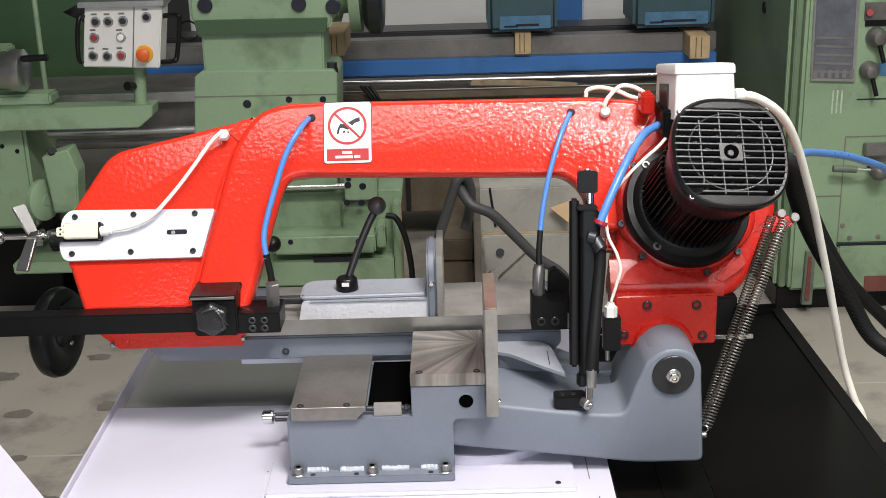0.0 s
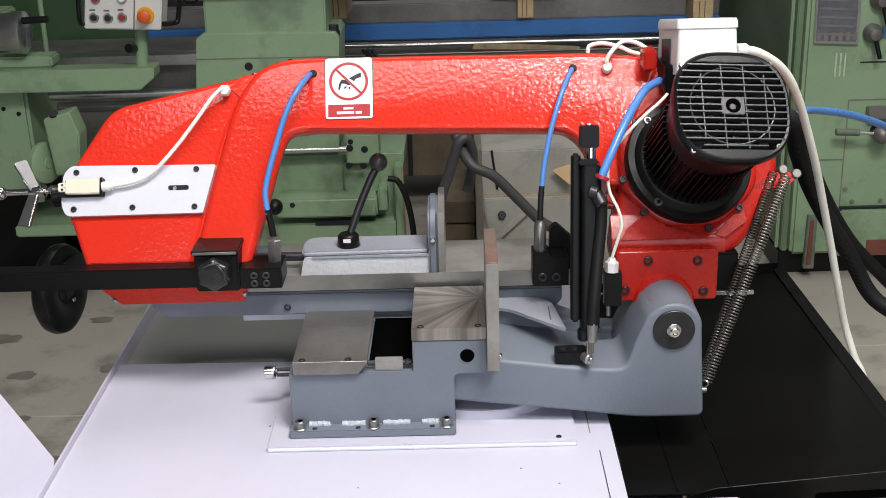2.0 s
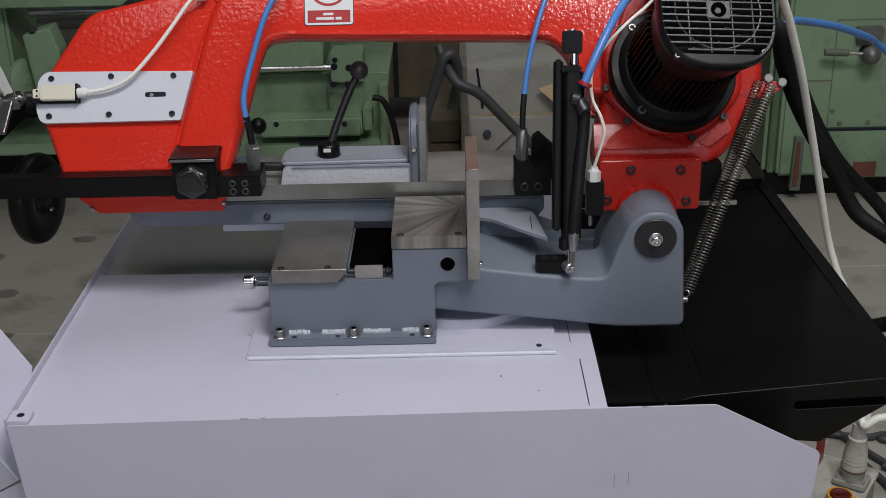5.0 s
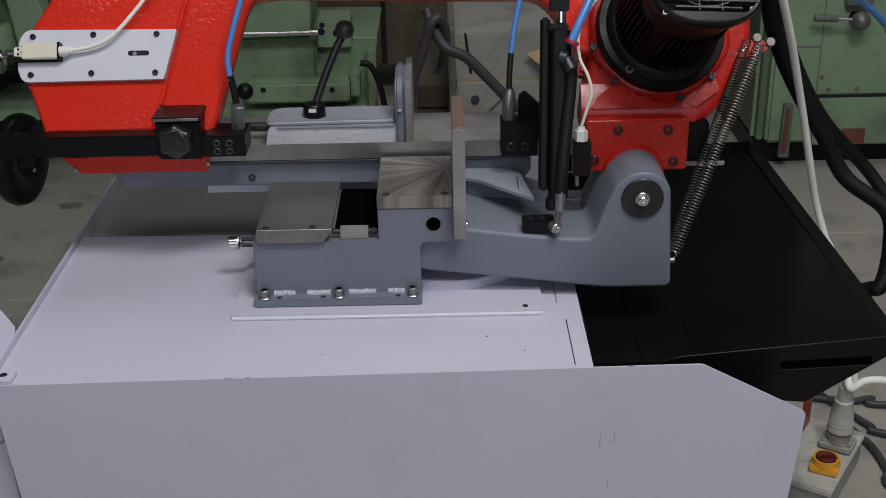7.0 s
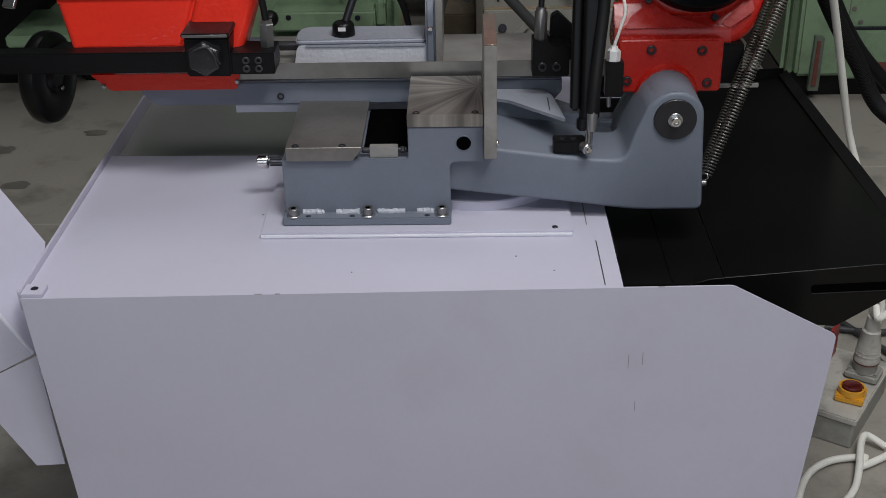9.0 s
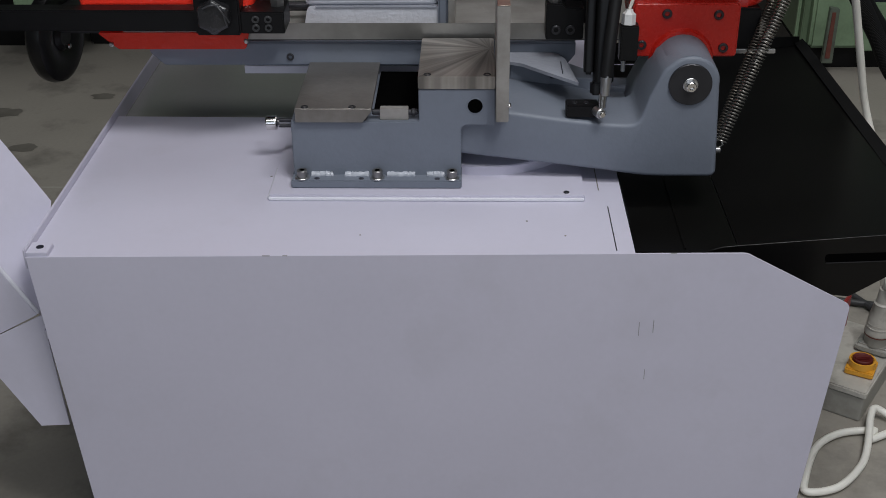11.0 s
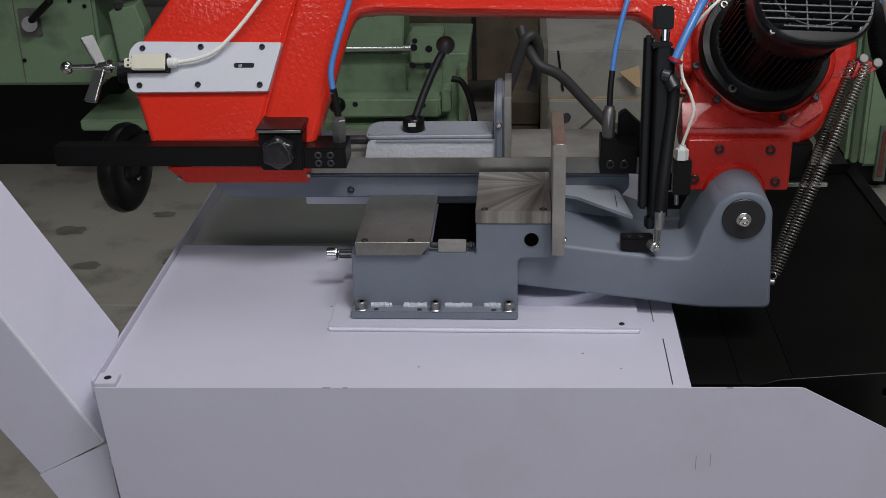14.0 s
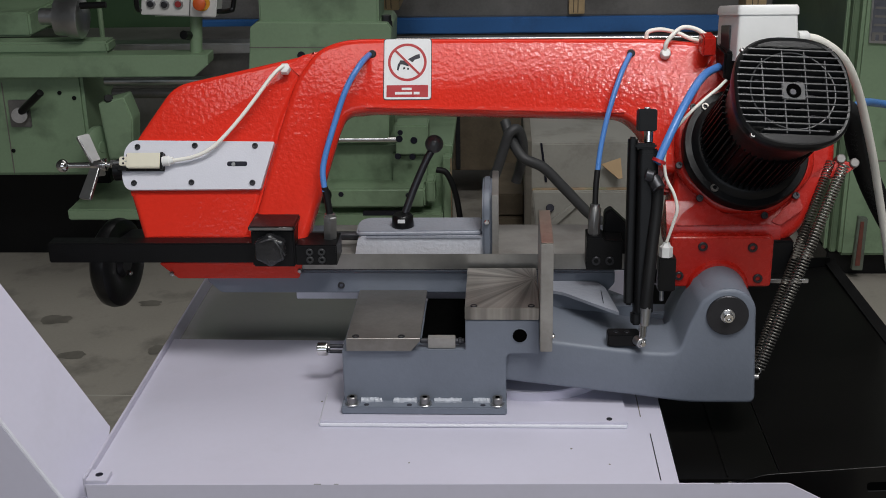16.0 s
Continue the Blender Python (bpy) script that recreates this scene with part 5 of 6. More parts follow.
cable("control_cable", [(1.008, 2.382, 0.012), (1.098, 2.215, 0.012), (1.145, 2.166, 0.012), (1.7, 1.9, 0.012)], 0.0085, GREYCABLE, "grey rubber cable lying on the floor behind the box")
cable("control_cable", [(1.039, 2.268, 0.012), (1.05, 2.199, 0.012), (1.074, 2.122, 0.012), (1.079, 2.025, 0.012), (1.069, 1.938, 0.012), (1.2, 1.5, 0.012)], 0.0085, GREYCABLE, "grey rubber cable lying on the floor beside the box")

# ---- green lathe behind ----
gl = thing("green_lathe", "green painted lathe with a carriage and a pale control pendant", "lathe", at=(0, 0, LIFT))
gc = part("gear_cabinet", box(-2.5, -1.545, 4.0, 4.9, 0.39, 0.785, 0.012), GREEN, gl)
part("cabinet_plinth", box(-2.5, -1.58, 4.285, 4.9, -LIFT, 0.389, 0.005), BLACK, gl)
part("door_seam", box(-1.85, -1.846, 3.998, 4.001, 0.40, 0.75, 0), STAIN, gc)
lp = part("lever_plate", box(*(-1.832, -1.753, 0.581, 0.685)[:2], 3.99, 4.0, *(-1.832, -1.753, 0.581, 0.685)[2:], 0.003), BED, gc, "pale lever plate with a black handle")
part("lever", rod((-1.785, 3.97, 0.639), (-1.667, 3.9, 0.734), 0.014, 14), PLASTIC, lp)
part("lever_boss", rod((-1.798, 4, 0.624), (-1.778, 3.95, 0.637), 0.03, 18), BED, lp)
for q in ((-1.581, 4, 0.69), (-1.839, 4, 0.489), (-1.634, 4, 0.71)):
    part("bolt", rod(q, (q[0], q[1] - 0.006, q[2]), 0.008, 10), BLACK, gc)
part("carriage_shelf", prism(rounded([(-2.4, 0.783), (-1.105, 0.783), (-1.052, 0.825), (-1.049, 0.862), (-2.4, 0.862)], 0.005), 3.92, 4.02, XZ, 0.006), GREEN, gl)
part("carriage_block", box(-2.4, -1.42, 3.96, 4.06, 0.8625, 0.905, 0.008), GREEN, gl)
part("cross_slide", box(-2.2, -1.75, 4.1, 4.6, 0.90, 0.99, 0.008), GREEN, gl)
part("guard_pipe", rod((-1.549, 4.3, 0.80), (-1.54, 4.3, 1.9), 0.010), GREEN, gl)
part("rear_guard", box(-2.8, ((-1.328, 4.9, 0.835))[0], 4.9, 4.95, 0.1, 2.2, 0.01), GREEN_D, gl)
cw = part("crank_wheel", turned([(0, 0), (0, 0.06), (0.01, 0.075), (0.05, 0.075), (0.06, 0.068), (0.10, 0.066), (0.10, 0.03), (0.16, 0.03), (0.16, 0)], (-1.487, 3.95, 0.994), (-1.703, 3.95, 1.003), 32), ZINC, gl, "worn steel crank wheel with a black handle")
part("crank_handle", rod((-1.483, 3.9, 1.044), (-1.39, 3.9, 1.047), 0.012), PLASTIC, cw)
pn = part("pendant", prism(rounded([(-1.239, 1.218), (-0.972, 1.215), (-1.003, 0.998), (-1.27, 1.01)], 0.008), 3.9, 4.0, XZ, 0.004), PENDANT, gl, "pale control pendant with push buttons")
part("pendant_back", box(-1.255, -1.035, 4.0, 4.1, 0.985, 1.19, 0.006), GREEN, gl)
part("pendant_seam", prism([(-1.07, 1.213), (-1.066, 1.213), (-1.094, 1.004), (-1.098, 1.004)], 3.8985, 3.9, XZ, 0), BED, pn)
for q, c, r in (((-1.206, 3.9, 1.166), DARKSTEEL, 0.014), ((-1.162, 3.9, 1.165), DARKSTEEL, 0.014), ((-1.111, 3.9, 1.166), DARKSTEEL, 0.014), ((-1.217, 3.9, 1.112), BTN_RED, 0.014), ((-1.125, 3.9, 1.11), STICKER, 0.014), ((-1.229, 3.9, 1.049), DARKSTEEL, 0.014), ((-1.18, 3.9, 1.046), DARKSTEEL, 0.014), ((-1.131, 3.9, 1.047), BTN_RED, 0.014), ((-1.029, 3.9, 1.177), SBLACK, 0.014)):
    part("button_bezel", rod(q, (q[0], q[1] - 0.006, q[2]), r + 0.003, 20), ZINC, pn)
    part("push_button", rod((q[0], q[1] - 0.006, q[2]), (q[0], q[1] - 0.014, q[2]), r - 0.003, 20), c, pn)
    part("caption_bar", box(q[0] - 0.014, q[0] + 0.006, 3.8988, 3.9, q[2] + 0.022, q[2] + 0.028, 0), BED, pn)
eq = (-1.049, 3.9, 1.051)
part("stop_ring", rod(eq, (eq[0], eq[1] - 0.006, eq[2]), 0.030, 28), YELLOW, pn)
part("stop_button", turned([(0, 0.014), (0.02, 0.014), (0.021, 0.022), (0.034, 0.022), (0.038, 0.016), (0.038, 0)], (eq[0], eq[1] - 0.006, eq[2]), (eq[0], eq[1] - 0.1, eq[2]), 28), ORANGE, pn)
for pts in ([(-1.248, 3.93, 1.182), (-1.255, 3.88, 1.183), (-1.269, 3.88, 1.121), (-1.274, 3.88, 1.042), (-1.273, 3.93, 1.02)], [(-0.983, 3.93, 1.175), (-0.919, 3.88, 1.182), (-0.913, 3.88, 1.162), (-0.933, 3.88, 1.044), (-0.947, 3.88, 1.026), (-1.006, 3.93, 1.014)]):
    cable("grab_handle", pts, 0.009, PLASTIC, "black grab handle", parent=pn, per=6)
part("pendant_hood", prism([(-1.259, 1.216), (-0.963, 1.214), (-0.961, 1.234), (-1.256, 1.235)], 3.88, 4.0, XZ, 0.002), ZINC, pn)
part("pendant_post", rod((-1.106, 3.98, 0.833), (-1.092, 3.98, 0.994), 0.022), GREEN, gl)
part("post_knob", rod((-1.12, 3.96, 0.925), (-1.129, 3.92, 0.934), 0.016), PLASTIC, gl)
dbx = part("dial_box", prism(rounded([(-1.444, 0.703), (-1.348, 0.728), (-1.323, 0.644), (-1.339, 0.492), (-1.425, 0.494)], 0.008), 3.85, 3.95, XZ, 0.01, 3), GREEN, gl, "small green dial box with a black knob")
part("dial_knob", rod((-1.414, 3.88, 0.7), (-1.406, 3.86, 0.722), 0.016), PLASTIC, dbx)
part("round_wheel", turned([(0, 0), (0, 0.020), (0.004, 0.022), (0.006, 0.066), (0.012, 0.076), (0.030, 0.076), (0.036, 0.07), (0.036, 0)], (-1.452, 3.88, 0.535), (-1.53, 3.92, 0.533), 32), GREEN, gl)
part("dead_centre", turned([(0, 0), (0.07, 0.035), (0.16, 0.042), (0.16, 0)], (-1.412, 4.2, 1.16), (-1.2, 4.2, 1.158), 24), DARKSTEEL, gl, "dark tailstock centre")
part("hose_ring", sweep([Vector((-0.952 + 0.036 * math.cos(a), 4.19, 1.080 + 0.036 * math.sin(a))) for a in [2 * math.pi * i / 24 for i in range(25)]], 0.0035, 8), RUBBER, gl)
part("feed_rod", rod((-1.5, 4.12, 0.725), (-0.9, 4.12, 0.725), 0.017), ZINC, gl)
part("lead_screw", rod((-1.5, 4.2, 0.66), (-0.3, 4.2, 0.66), 0.02), BED, gl)
part("bed", box(-2.6, -0.52, 4.35, 4.85, 0.30, 0.80, 0.01), BED, gl)
part("bed_way", box(-2.6, -0.52, 4.30, 4.40, 0.79, 0.83, 0.005), ZINC, gl)
part("chip_pan", box(-1.645, -1.34, 3.95, 4.6, 0.226, 0.270, 0.006), GREEN, gl)
part("base_block", box(-1.50, -0.62, 4.3, 4.8, -LIFT, 0.30, 0.01), BLACK, gl)
hs = part("headstock", prism(rounded([(-0.87, 0.955), (-0.438, 0.952), (-0.435, 1.094), (-0.402, 1.117), (-0.364, 1.37), (-0.892, 1.383), (-0.899, 1.154), (-0.868, 1.097)], 0.012), 4.0, 4.22, XZ, 0.012, 3), GREEN, gl)
# Dark green here stands in for shade on the headstock's sloped bend.
part("headstock_belt", prism(rounded([(-0.875, 1.095), (-0.422, 1.095), (-0.415, 1.143), (-0.884, 1.147)], 0.004), 3.975, 4.0, XZ, 0.006), GREEN_D, hs)
for q in ((-0.843, 4, 1.198), (-0.513, 4, 1.193), (-0.394, 4, 1.18)):
    part("plug", rod(q, (q[0], q[1] - 0.012, q[2]), 0.026, 20), SBLACK, hs)
hb = part("headstock_base", prism(rounded([(-0.901, 0.948), (-0.873, 0.968), (-0.405, 0.96), (-0.392, 0.939), (-0.416, 0.518), (-0.944, 0.509)], 0.006), 3.98, 4.25, XZ, 0.008, 3), GREEN, gl)
part("base_seam", prism([(-0.908, 0.878), (-0.396, 0.874), (-0.396, 0.87), (-0.908, 0.874)], 3.9785, 3.98, XZ, 0), STAIN, hb)
for q, r in (((-0.721, 3.98, 0.845), 0.015), ((-0.57, 3.98, 0.857), 0.012), ((-0.448, 3.98, 0.854), 0.012)):
    part("socket_bolt", rod(q, (q[0], q[1] - 0.003, q[2]), r, 16), SBLACK, hb)
for q in ((-0.845, 4.02, 0.95), (-0.624, 4.02, 0.945), (-0.412, 4.02, 0.968), (-0.409, 4.02, 0.948)):
    part("clamp_nut", rod((q[0], q[1], q[2] - 0.012), (q[0], q[1], q[2] + 0.012), 0.018, 6), DARKSTEEL, hb)
part("spindle", turned([(0, 0.13), (0.05, 0.13), (0.06, 0.10), (0.09, 0.10), (0.09, 0.17), (0.13, 0.17), (0.13, 0.12), (0.2, 0.11), (0.2, 0)], (-0.44, 4.25, 1.22), (0.2, 4.25, 1.22), 40), GREEN, gl)
part("chuck", turned([(0, 0.15), (0.02, 0.18), (0.06, 0.18), (0.07, 0.15), (0.07, 0)], (-0.30, 4.25, 1.22), (0.2, 4.25, 1.22), 40), DARKSTEEL, gl)
ap = part("apron", prism(rounded([(-0.784, 0.163), (-0.218, 0.159), (-0.18, 0.49), (-0.332, 0.494), (-0.757, 0.493)], 0.008), 4.05, 4.5, XZ, 0.01, 3), GREEN, gl)
part("apron_ledge", box(-0.66, -0.282, 3.93, 4.06, 0.280, 0.354, 0.008, 3), GREEN, ap)
part("ledge_slot", box(-0.52, -0.374, 3.966, 3.969, 0.238, 0.258, 0), SBLACK, ap)
part("side_plate", box(-0.217, -0.185, 3.985, 4.05, 0.140, 0.458, 0.005), GREEN, ap)
part("plate_edge", box(-0.1895, -0.184, 3.983, 3.986, 0.142, 0.456, 0.001), RUSTEDGE, ap, "rusty worn edge")
part("shelf_edge", box(-0.32, -0.214, 3.966, 3.970, 0.143, 0.153, 0.001), RUSTEDGE, ap, "rusty worn edge")
part("small_lug", box(-0.279, -0.246, 3.955, 4.06, 0.291, 0.376, 0.006), GREEN, ap)
part("black_knob", turned([(0.03 - 0.03 * math.cos(math.pi * i / 10), 0.03 * math.sin(math.pi * i / 10)) for i in range(11)], (-0.645, 3.86, 0.362), (-0.645, 3.80, 0.362), 20), PLASTIC, ap)
part("apron_shelf", box(-0.765, -0.2195, 3.97, 4.3, 0.142, 0.246, 0.006), GREEN, ap)
for q in ((-0.595, 3.93, 0.334), (-0.345, 3.93, 0.330)):
    part("oval_hole", rod(q, (q[0], q[1] - 0.004, q[2]), 0.010, 12), SBLACK, ap)
bb2 = part("gear_block", box(*(-0.39, -0.27, 0.47, 0.582)[:2], 3.98, 4.1, *(-0.39, -0.27, 0.47, 0.582)[2:], 0.005), GREEN, gl)
part("lower_block", box(*(-0.408, -0.278, 0.346, 0.461)[:2], 4.02, 4.1, *(-0.408, -0.278, 0.346, 0.461)[2:], 0.005), GREEN, gl)
for q, r in (((-0.376, 3.98, 0.532), 0.013), ((-0.322, 3.98, 0.526), 0.013), ((-0.372, 3.98, 0.556), 0.010), ((-0.382, 3.97, 0.468), 0.012), ((-0.328, 3.97, 0.466), 0.012)):
    part("socket_bolt", rod(q, (q[0], q[1] - 0.003, q[2]), r, 16), SBLACK, bb2)
part("bright_rod", rod((-0.682, 3.99, 0.528), (-0.385, 3.99, 0.527), 0.012), CHROME, gl)
part("foot_plinth", box(*(-0.778, -0.241, 0.077, 0.146)[:2], 4.0, 4.5, -LIFT, 0.13, 0.005), GREEN_D, gl)

# ---- blue lathe further back ----
bl = thing("blue_lathe", "blue lathe with a long bed and dull steel ways", "lathe", at=(0, 0, LIFT))
part("bed_side", box(-1.9, 1.175, 5.0, 5.1, 0.729, 0.799, 0.005), BLUE, bl)
part("bed_way", box(-1.9, 1.175, 5.02, 5.12, 0.7995, 0.885, 0.006), BED, bl)
part("rear_way", box(-1.9, 1.175, 5.3, 5.5, 0.83, 0.878, 0.006), DARKSTEEL, bl)
part("way_gap", box(-1.9, 1.175, 5.12, 5.3, 0.70, 0.84, 0.004), BED, bl)
part("front_rod", rod((-1.9, 4.93, 0.7225), (1.175, 4.93, 0.7185), 0.009), CHROME, bl)
part("lower_rod", rod((-0.5, 4.90, 0.686), (1.17, 4.90, 0.684), 0.004), BED, bl)
part("loose_plank", prism([(0.09, 0.700), (0.55, 0.682), (0.56, 0.697), (0.30, 0.715), (0.10, 0.722)], 4.895, 4.92, XZ, 0.003), RUSTEDGE, bl, "splintered brown plank")
part("chip_board", box(-1.9, 1.175, 4.86, 4.98, 0.655, 0.680, 0.004), OLDWOOD, bl)
part("lower_bed", box(-1.9, 1.175, 4.95, 5.5, 0.125, 0.652, 0.008), BED, bl)
part("splash_board", box(-0.60, 0.30, 4.935, 4.949, 0.122, 0.655, 0.003), OLDWOOD, bl, "oily brown splash board")
part("board_batten", box(-0.205, -0.185, 4.92, 4.935, 0.13, 0.65, 0.003), DARKSTEEL, bl)
for x in (-1.5, 1.07):
    part("pedestal", box(x - 0.25, x + 0.14, 5.0, 5.45, -LIFT, 0.131, 0.006), BED, bl)
for x0, x1, dx in ((0.175, 0.475, 0.0), (0.80, 1.15, 0.0)):
    hd = part("tool_head", box(x0, x1, 4.95, 5.3, 0.915, 1.25, 0.02, 3), TEAL, bl, "dark teal tool head with a blue label")
    lb = part("label_panel", box(x0 + 0.05, x1 - 0.03, 4.945, 4.951, 0.93, 0.985, 0.001), LABEL, hd)
    part("script_bar", box(x0 + 0.12, x1 - 0.08, 4.943, 4.945, 0.942, 0.952, 0), SBLACK, lb)
    part("script_bar", box(x0 + 0.07, x0 + 0.13, 4.943, 4.945, 0.938, 0.946, 0), SBLACK, lb)
part("wire_bundle", join(*[sweep(spline([(-0.38 + 0.02 * k, 4.85, 0.72), (-0.34 + 0.015 * k, 4.83, 0.68), (-0.30 + 0.012 * k, 4.84, 0.60), (-0.29 + 0.01 * k, 4.86, 0.5)], 6), 0.008, 8) for k in range(3)]), RUBBER, bl)
for q, sx2, dz in (((-0.434, 4.4, 0.931), 0.036, 0.088), ((0.327, 4.98, 0.811), 0.034, 0.10), ((1.071, 4.85, 0.794), 0.042, 0.10)):
    wb = thing("timber_block", "pale sawn timber packing block", "wood block", "packing blocks", at=(0, 0, LIFT))
    part("block", box(q[0] - sx2, q[0] + sx2, q[1], q[1] + 0.30, q[2] + 0.003, q[2] + dz, 0.003), WOOD, wb)
    for k in (-0.4, 0.15):
        part("grain_line", box(q[0] + sx2 * k - 0.002, q[0] + sx2 * k + 0.002, q[1] - 0.0008, q[1], q[2] + 0.01, q[2] + dz - 0.006, 0), OLDWOOD, wb)
fb2 = thing("far_machine", "blue and grey machine columns at the back of the hall", "machine", at=(0, 0, LIFT))
part("blue_column", box(*(0.573, 0.711, 0.643, 1.009)[:2], 6.2, 6.6, -LIFT, 1.9, 0.01), BLUE, fb2)
part("grey_cabinet", box(*(0.712, 0.946, 0.637, 1.006)[:2], 6.25, 6.7, -LIFT, 1.9, 0.01), FARGREY, fb2)
part("grey_screen", box(-1.4, 0.5, 6.3, 6.35, -LIFT, 1.9, 0.01), FARGREY, fb2)

# ---- pale grey machine and clutter seen under the bow ----
gm = thing("grey_machine_body", "pale grey enamelled machine casing with an angled recess", "machine")
part("top_deck", prism(rounded([(0.091, 0.648), (0.615, 0.651), (0.62, 0.47), (0.102, 0.479)], 0.006), 3.6, 4.2, XZ, 0.008), GREYBODY, gm)
part("lower_casing", prism(rounded([(0.104, 0.492), (0.612, 0.492), (0.626, -0.015), (0.152, -0.004)], 0.006), 3.56, 4.2, XZ, 0.008), GREYBODY, gm)
part("brace", prism([(0.129, 0.361), (0.252, 0.46), (0.263, 0.452), (0.156, 0.352), (0.155, 0.299), (0.133, 0.337)], 3.54, 3.56, XZ, 0.002), GREYBODY, gm)
part("stencil_mark", prism([(0.106, 0.343), (0.133, 0.373), (0.133, 0.318)], 3.5575, 3.56, XZ, 0), STAIN, gm)
part("top_board", box(0.104, 0.612, 3.575, 3.60, 0.486, 0.495, 0.003), RUSTEDGE, gm)
part("dark_hole", rod((0.165, 3.561, 0.434), (0.165, 3.553, 0.437), 0.014, 14), SBLACK, gm)
part("panel_seam", prism([(0.131, 0.651), (0.138, 0.651), (0.156, 0.514), (0.148, 0.514)], 3.596, 3.6, XZ, 0), SBLACK, gm)
part("edge_plate", prism([(0.076, 0.70), (0.099, 0.70), (0.101, 0.02), (0.078, 0.02)], 3.45, 4.2, XZ, 0.003), WEATHERED, gm, "weathered timber edge board")
solo("cardboard_scrap", sheet([(0.333, 3.57, 0.584), (0.399, 3.59, 0.6), (0.404, 3.55, 0.541), (0.39, 3.55, 0.539)], 0.004), CARD, "torn brown cardboard scrap lying on the machine casing", "cardboard")
pk = thing("timber_packing", "stack of oily brown timber packing pieces", "timber")
for k in range(6):
    z0, z1 = 0.0 + 0.081 * k, 0.076 + 0.081 * k
    part("plank", box(-0.034 + 0.006 * (k % 2), 0.074, 3.55 + 0.01 * (k % 3), 3.95, z0, z1, 0.004), OLDWOOD, pk)
cable("black_hose", [(-0.09, 3.3, 0.02), (-0.062, 3.3, 0.25), (-0.048, 3.3, 0.46), (-0.037, 3.3, 0.572), (-0.010, 3.3, 0.656), (0.010, 3.3, 0.72), (0.026, 3.3, 0.765), (0.050, 3.31, 0.775), (0.066, 3.33, 0.735), (0.068, 3.35, 0.68), (0.058, 3.36, 0.625), (0.047, 3.36, 0.588)], 0.0165, GREYCABLE, "thick black hose looping up behind the vise", "hose")
cable("black_hose", [(0.012, 3.36, 0.79), (0.030, 3.33, 0.745), (0.066, 3.28, 0.695), (0.132, 3.28, 0.660), (0.202, 3.28, 0.588), (0.273, 3.28, 0.512), (0.363, 3.28, 0.435), (0.44, 3.22, 0.25), (0.47, 3.15, 0.08), (0.50, 3.04, 0.018), (0.75, 3.0, 0.018)], 0.0165, GREYCABLE, "thick black hose bending down across the grey casing", "hose")
cable("bent_rod", [(-0.237, 3.9, 0.469), (-0.2, 3.9, 0.456), (-0.17, 3.9, 0.385), (-0.153, 3.9, 0.285), (-0.145, 3.9, 0.161), (-0.12, 3.9, 0.0)], 0.011, RUBBER, "black cable bending down to the floor")

# ---- green cabinet ----
cab = thing("green_machine_cabinet", "tall green painted machine cabinet with a dial panel and a lever", "machine", at=(0, 0, LIFT))
# The side's shade is put into its darker green.
part("recess", box(1.238, 1.40, 4.10, 5.40, 0.06, 2.1, 0.01), GREEN_SHADED, cab)
part("grommet", turned([(0, 0.022), (0.006, 0.022), (0.007, 0.016), (0.004, 0.014), (0.004, 0)], (1.2382, 4.46, 1.065), (1.0, 4.46, 1.065), 24), RUBBER, cab)
part("corner_post", box(1.234, 1.246, 4.075, 4.098, 0.06, 2.1, 0.004), GREEN, cab)
part("side_strip", box(1.2465, 1.270, 4.04, 4.11, 0.06, 2.1, 0.004), GREEN_SHADED, cab)
ff = part("front", box(1.2705, 2.6, 4.0, 4.098, 0.06, 2.1, 0.012), GREEN, cab)
part("plinth", box(1.24, 2.6, 4.05, 5.2, -LIFT, 0.06, 0.004), BLACK, cab)
part("rear_body", box(1.402, 2.6, 4.10, 5.24, 0.06, 2.1, 0.01), GREEN, cab)
dpn = part("dial_panel", prism(rounded([(1.297, 0.87), (1.455, 0.862), (1.446, 1.267), (1.289, 1.271)], 0.004), 3.985, 4.0, XZ, 0.002), ZINC, cab, "framed dark chart panel")
part("chart", prism([(1.302, 0.88), (1.443, 0.873), (1.433, 1.265), (1.295, 1.268)], 3.9835, 3.985, XZ, 0), CHART, dpn)
for k in range(5):
    part("chart_bar", prism([(1.306, 0.901), (1.435, 0.893), (1.436, 0.901), (1.306, 0.909)], 3.9825, 3.9835, XZ @ Matrix.Translation((0, 0.03 * k, 0)), 0), BED, dpn)
for k in range(6):
    part("chart_key", box(1.302 + 0.026 * k, 1.316 + 0.026 * k, 3.9815, 3.9835, 0.878, 0.908, 0), BED, dpn)
for q, r in (((1.519, 4, 1.018), 0.036), ((1.503, 4, 0.900), 0.034)):
    kd = part("dial_knob", turned([(0, r), (0.02, r), (0.03, r * 0.9), (0.05, r * 0.55), (0.055, 0)], q, (q[0], q[1] - 0.1, q[2]), 28), BED, ff)
    part("knob_tail", rod((q[0], q[1] - 0.03, q[2]), (q[0] + 0.02, q[1] - 0.05, q[2] - 0.085), 0.008, 10), BLACK, kd)
part("indicator_lamp", rod((1.490, 4, 1.105), (1.486, 3.98, 1.107), 0.013, 18), BTN_RED, ff)
part("lamp_plate", box(1.472, 1.60, 3.996, 4.0, 1.078, 1.14, 0.001), BED, ff)
part("blue_label", box(1.538, 1.575, 3.996, 4.0, 0.878, 0.925, 0.001), LABEL, ff)
part("gauge_bracket", box(1.506, 1.60, 3.96, 4.0, 0.592, 0.634, 0.003), BED, cab)
part("engraved_strip", box(*(1.477, 1.55, 1.057, 1.078)[:2], 3.995, 4.0, *(1.477, 1.55, 1.057, 1.078)[2:], 0), BLACK, ff)
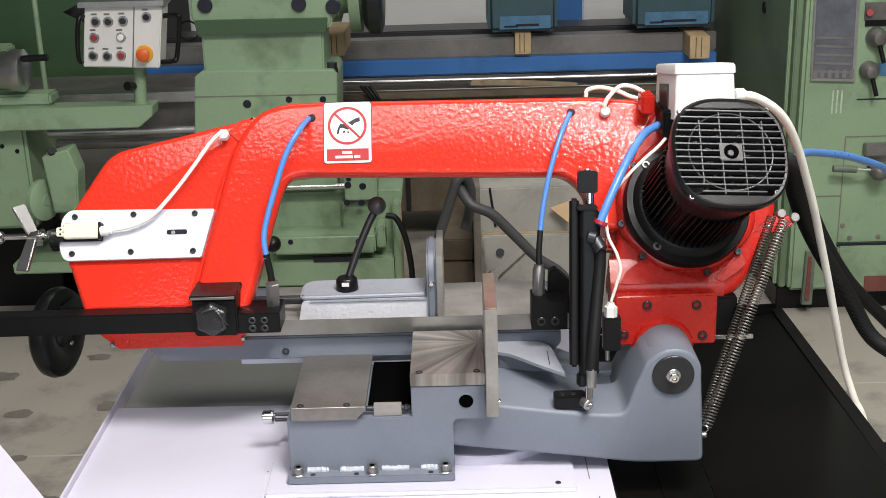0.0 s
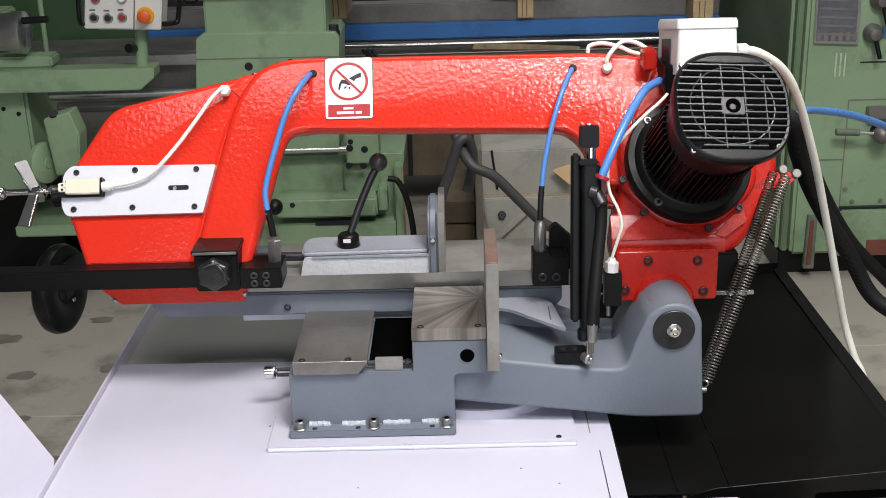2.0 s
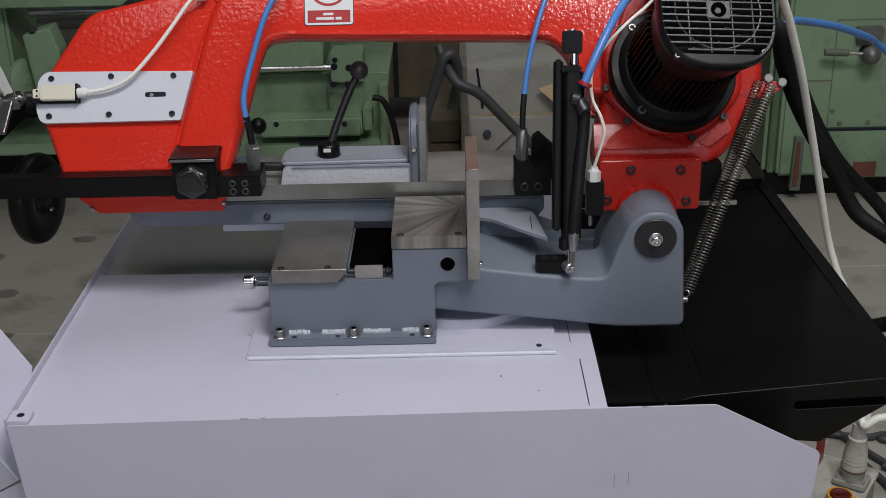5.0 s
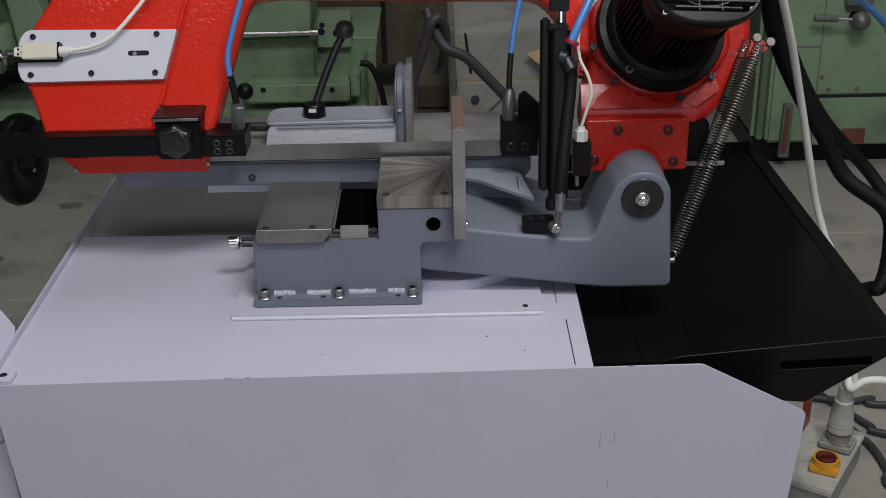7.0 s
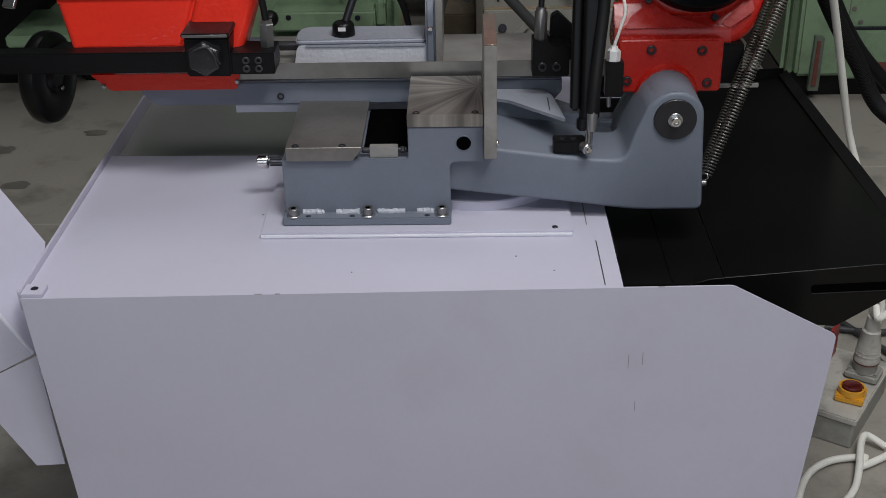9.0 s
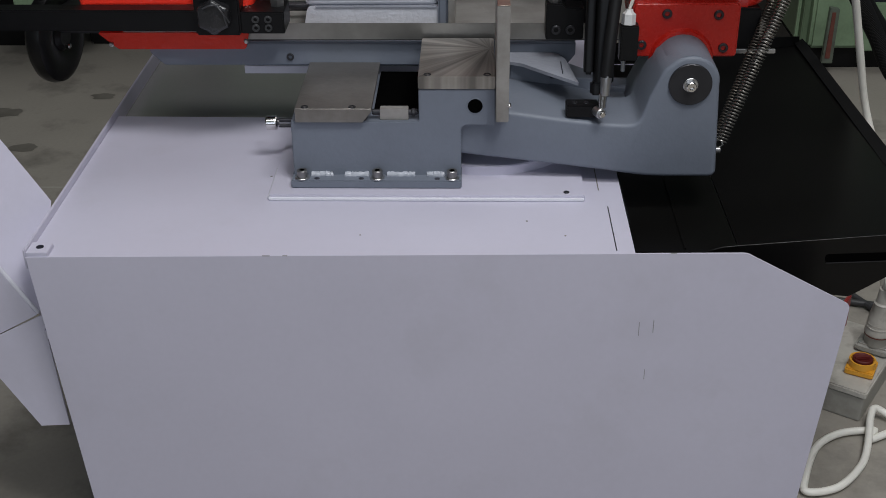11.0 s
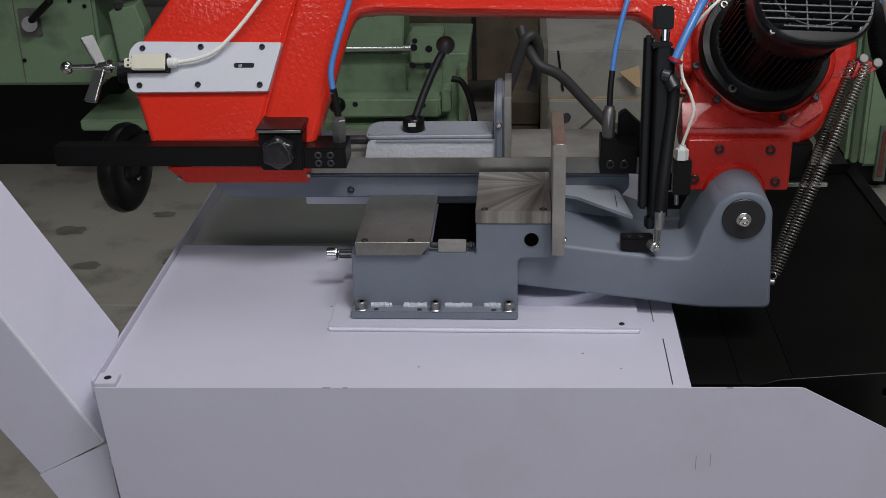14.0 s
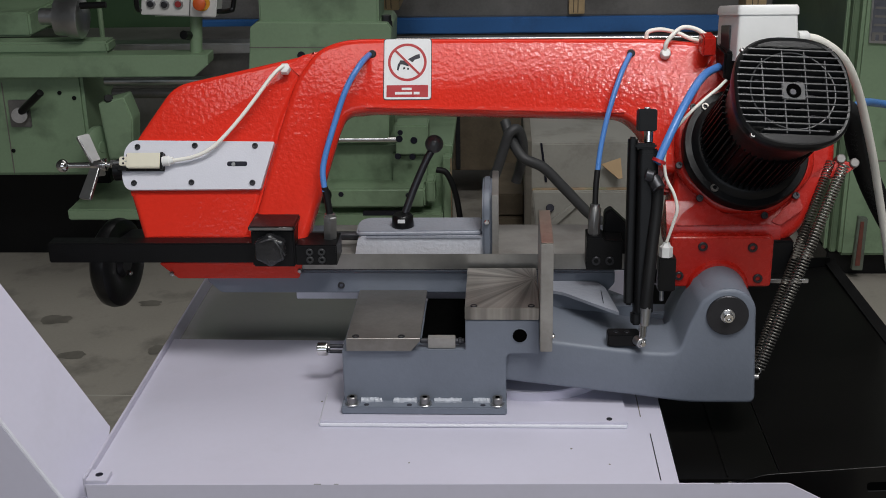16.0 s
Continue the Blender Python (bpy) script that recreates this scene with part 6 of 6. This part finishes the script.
for k in range(3):
    part("text_bar", box(1.381 + 0.016 * k, 1.387 + 0.016 * k, 3.9985, 4.0, 0.745, 0.83, 0), FADED, ff)
part("door_seam", box(1.47, 2.6, 3.9985, 4.0, 0.792, 0.797, 0), SBLACK, ff)
part("door_seam", box(1.44, 2.6, 3.9985, 4.0, 0.655, 0.659, 0), STAIN, ff)
part("door_seam", box(1.44, 1.444, 3.9985, 4.0, 0.24, 0.655, 0), STAIN, ff)
part("door_seam", box(1.35, 1.44, 3.9985, 4.0, 0.431, 0.436, 0), STAIN, ff)
part("step", box(1.44, 2.6, 3.97, 4.0, 0.06, 0.242, 0.006), GREEN, cab)
part("step_shadow", box(1.44, 2.6, 3.985, 4.0, 0.242, 0.252, 0), SBLACK, cab)
for q in ((1.487, 4, 0.269), (1.592, 4, 0.271), (1.457, 4, 0.319)):
    part("bolt", rod(q, (q[0], q[1] - 0.005, q[2]), 0.009, 10), STAIN, ff)
gauge = part("level_gauge", prism(rounded([(1.319, 0.012), (1.358, 0.011), (1.358, 0.218), (1.324, 0.224)], 0.004), 3.975, 4.0, XZ, 0.003), GAUGE, cab)
part("gauge_glass", prism([(1.327, 0.033), (1.345, 0.032), (1.344, 0.207), (1.331, 0.207)], 3.97, 3.975, XZ, 0.001), RUST, gauge)
part("red_label", box(1.545, 1.632, 3.965, 3.97, 0.066, 0.125, 0.001), RUST, cab)
lvr = part("cabinet_lever", rod((1.386, 3.94, 0.556), (1.470, 3.935, 0.552), 0.013, 14), GAUGE, cab, "steel lever with a round boss")
part("lever_neck", rod((1.465, 3.935, 0.552), (1.535, 3.93, 0.548), 0.006, 12), ZINC, lvr)
part("lever_boss", turned([(0.034 - 0.034 * math.cos(math.pi * i / 12), 0.034 * math.sin(math.pi * i / 12)) for i in range(13)], (1.552, 3.965, 0.541), (1.550, 3.88, 0.546), 24), BED, lvr)
part("boss_shank", rod((1.552, 4.0, 0.541), (1.552, 3.95, 0.541), 0.024, 16), BLACK, lvr)
part("lever_plate", box(*(1.515, 1.598, 0.564, 0.614)[:2], 3.99, 4.0, *(1.515, 1.598, 0.564, 0.614)[2:], 0.002), BED, ff)
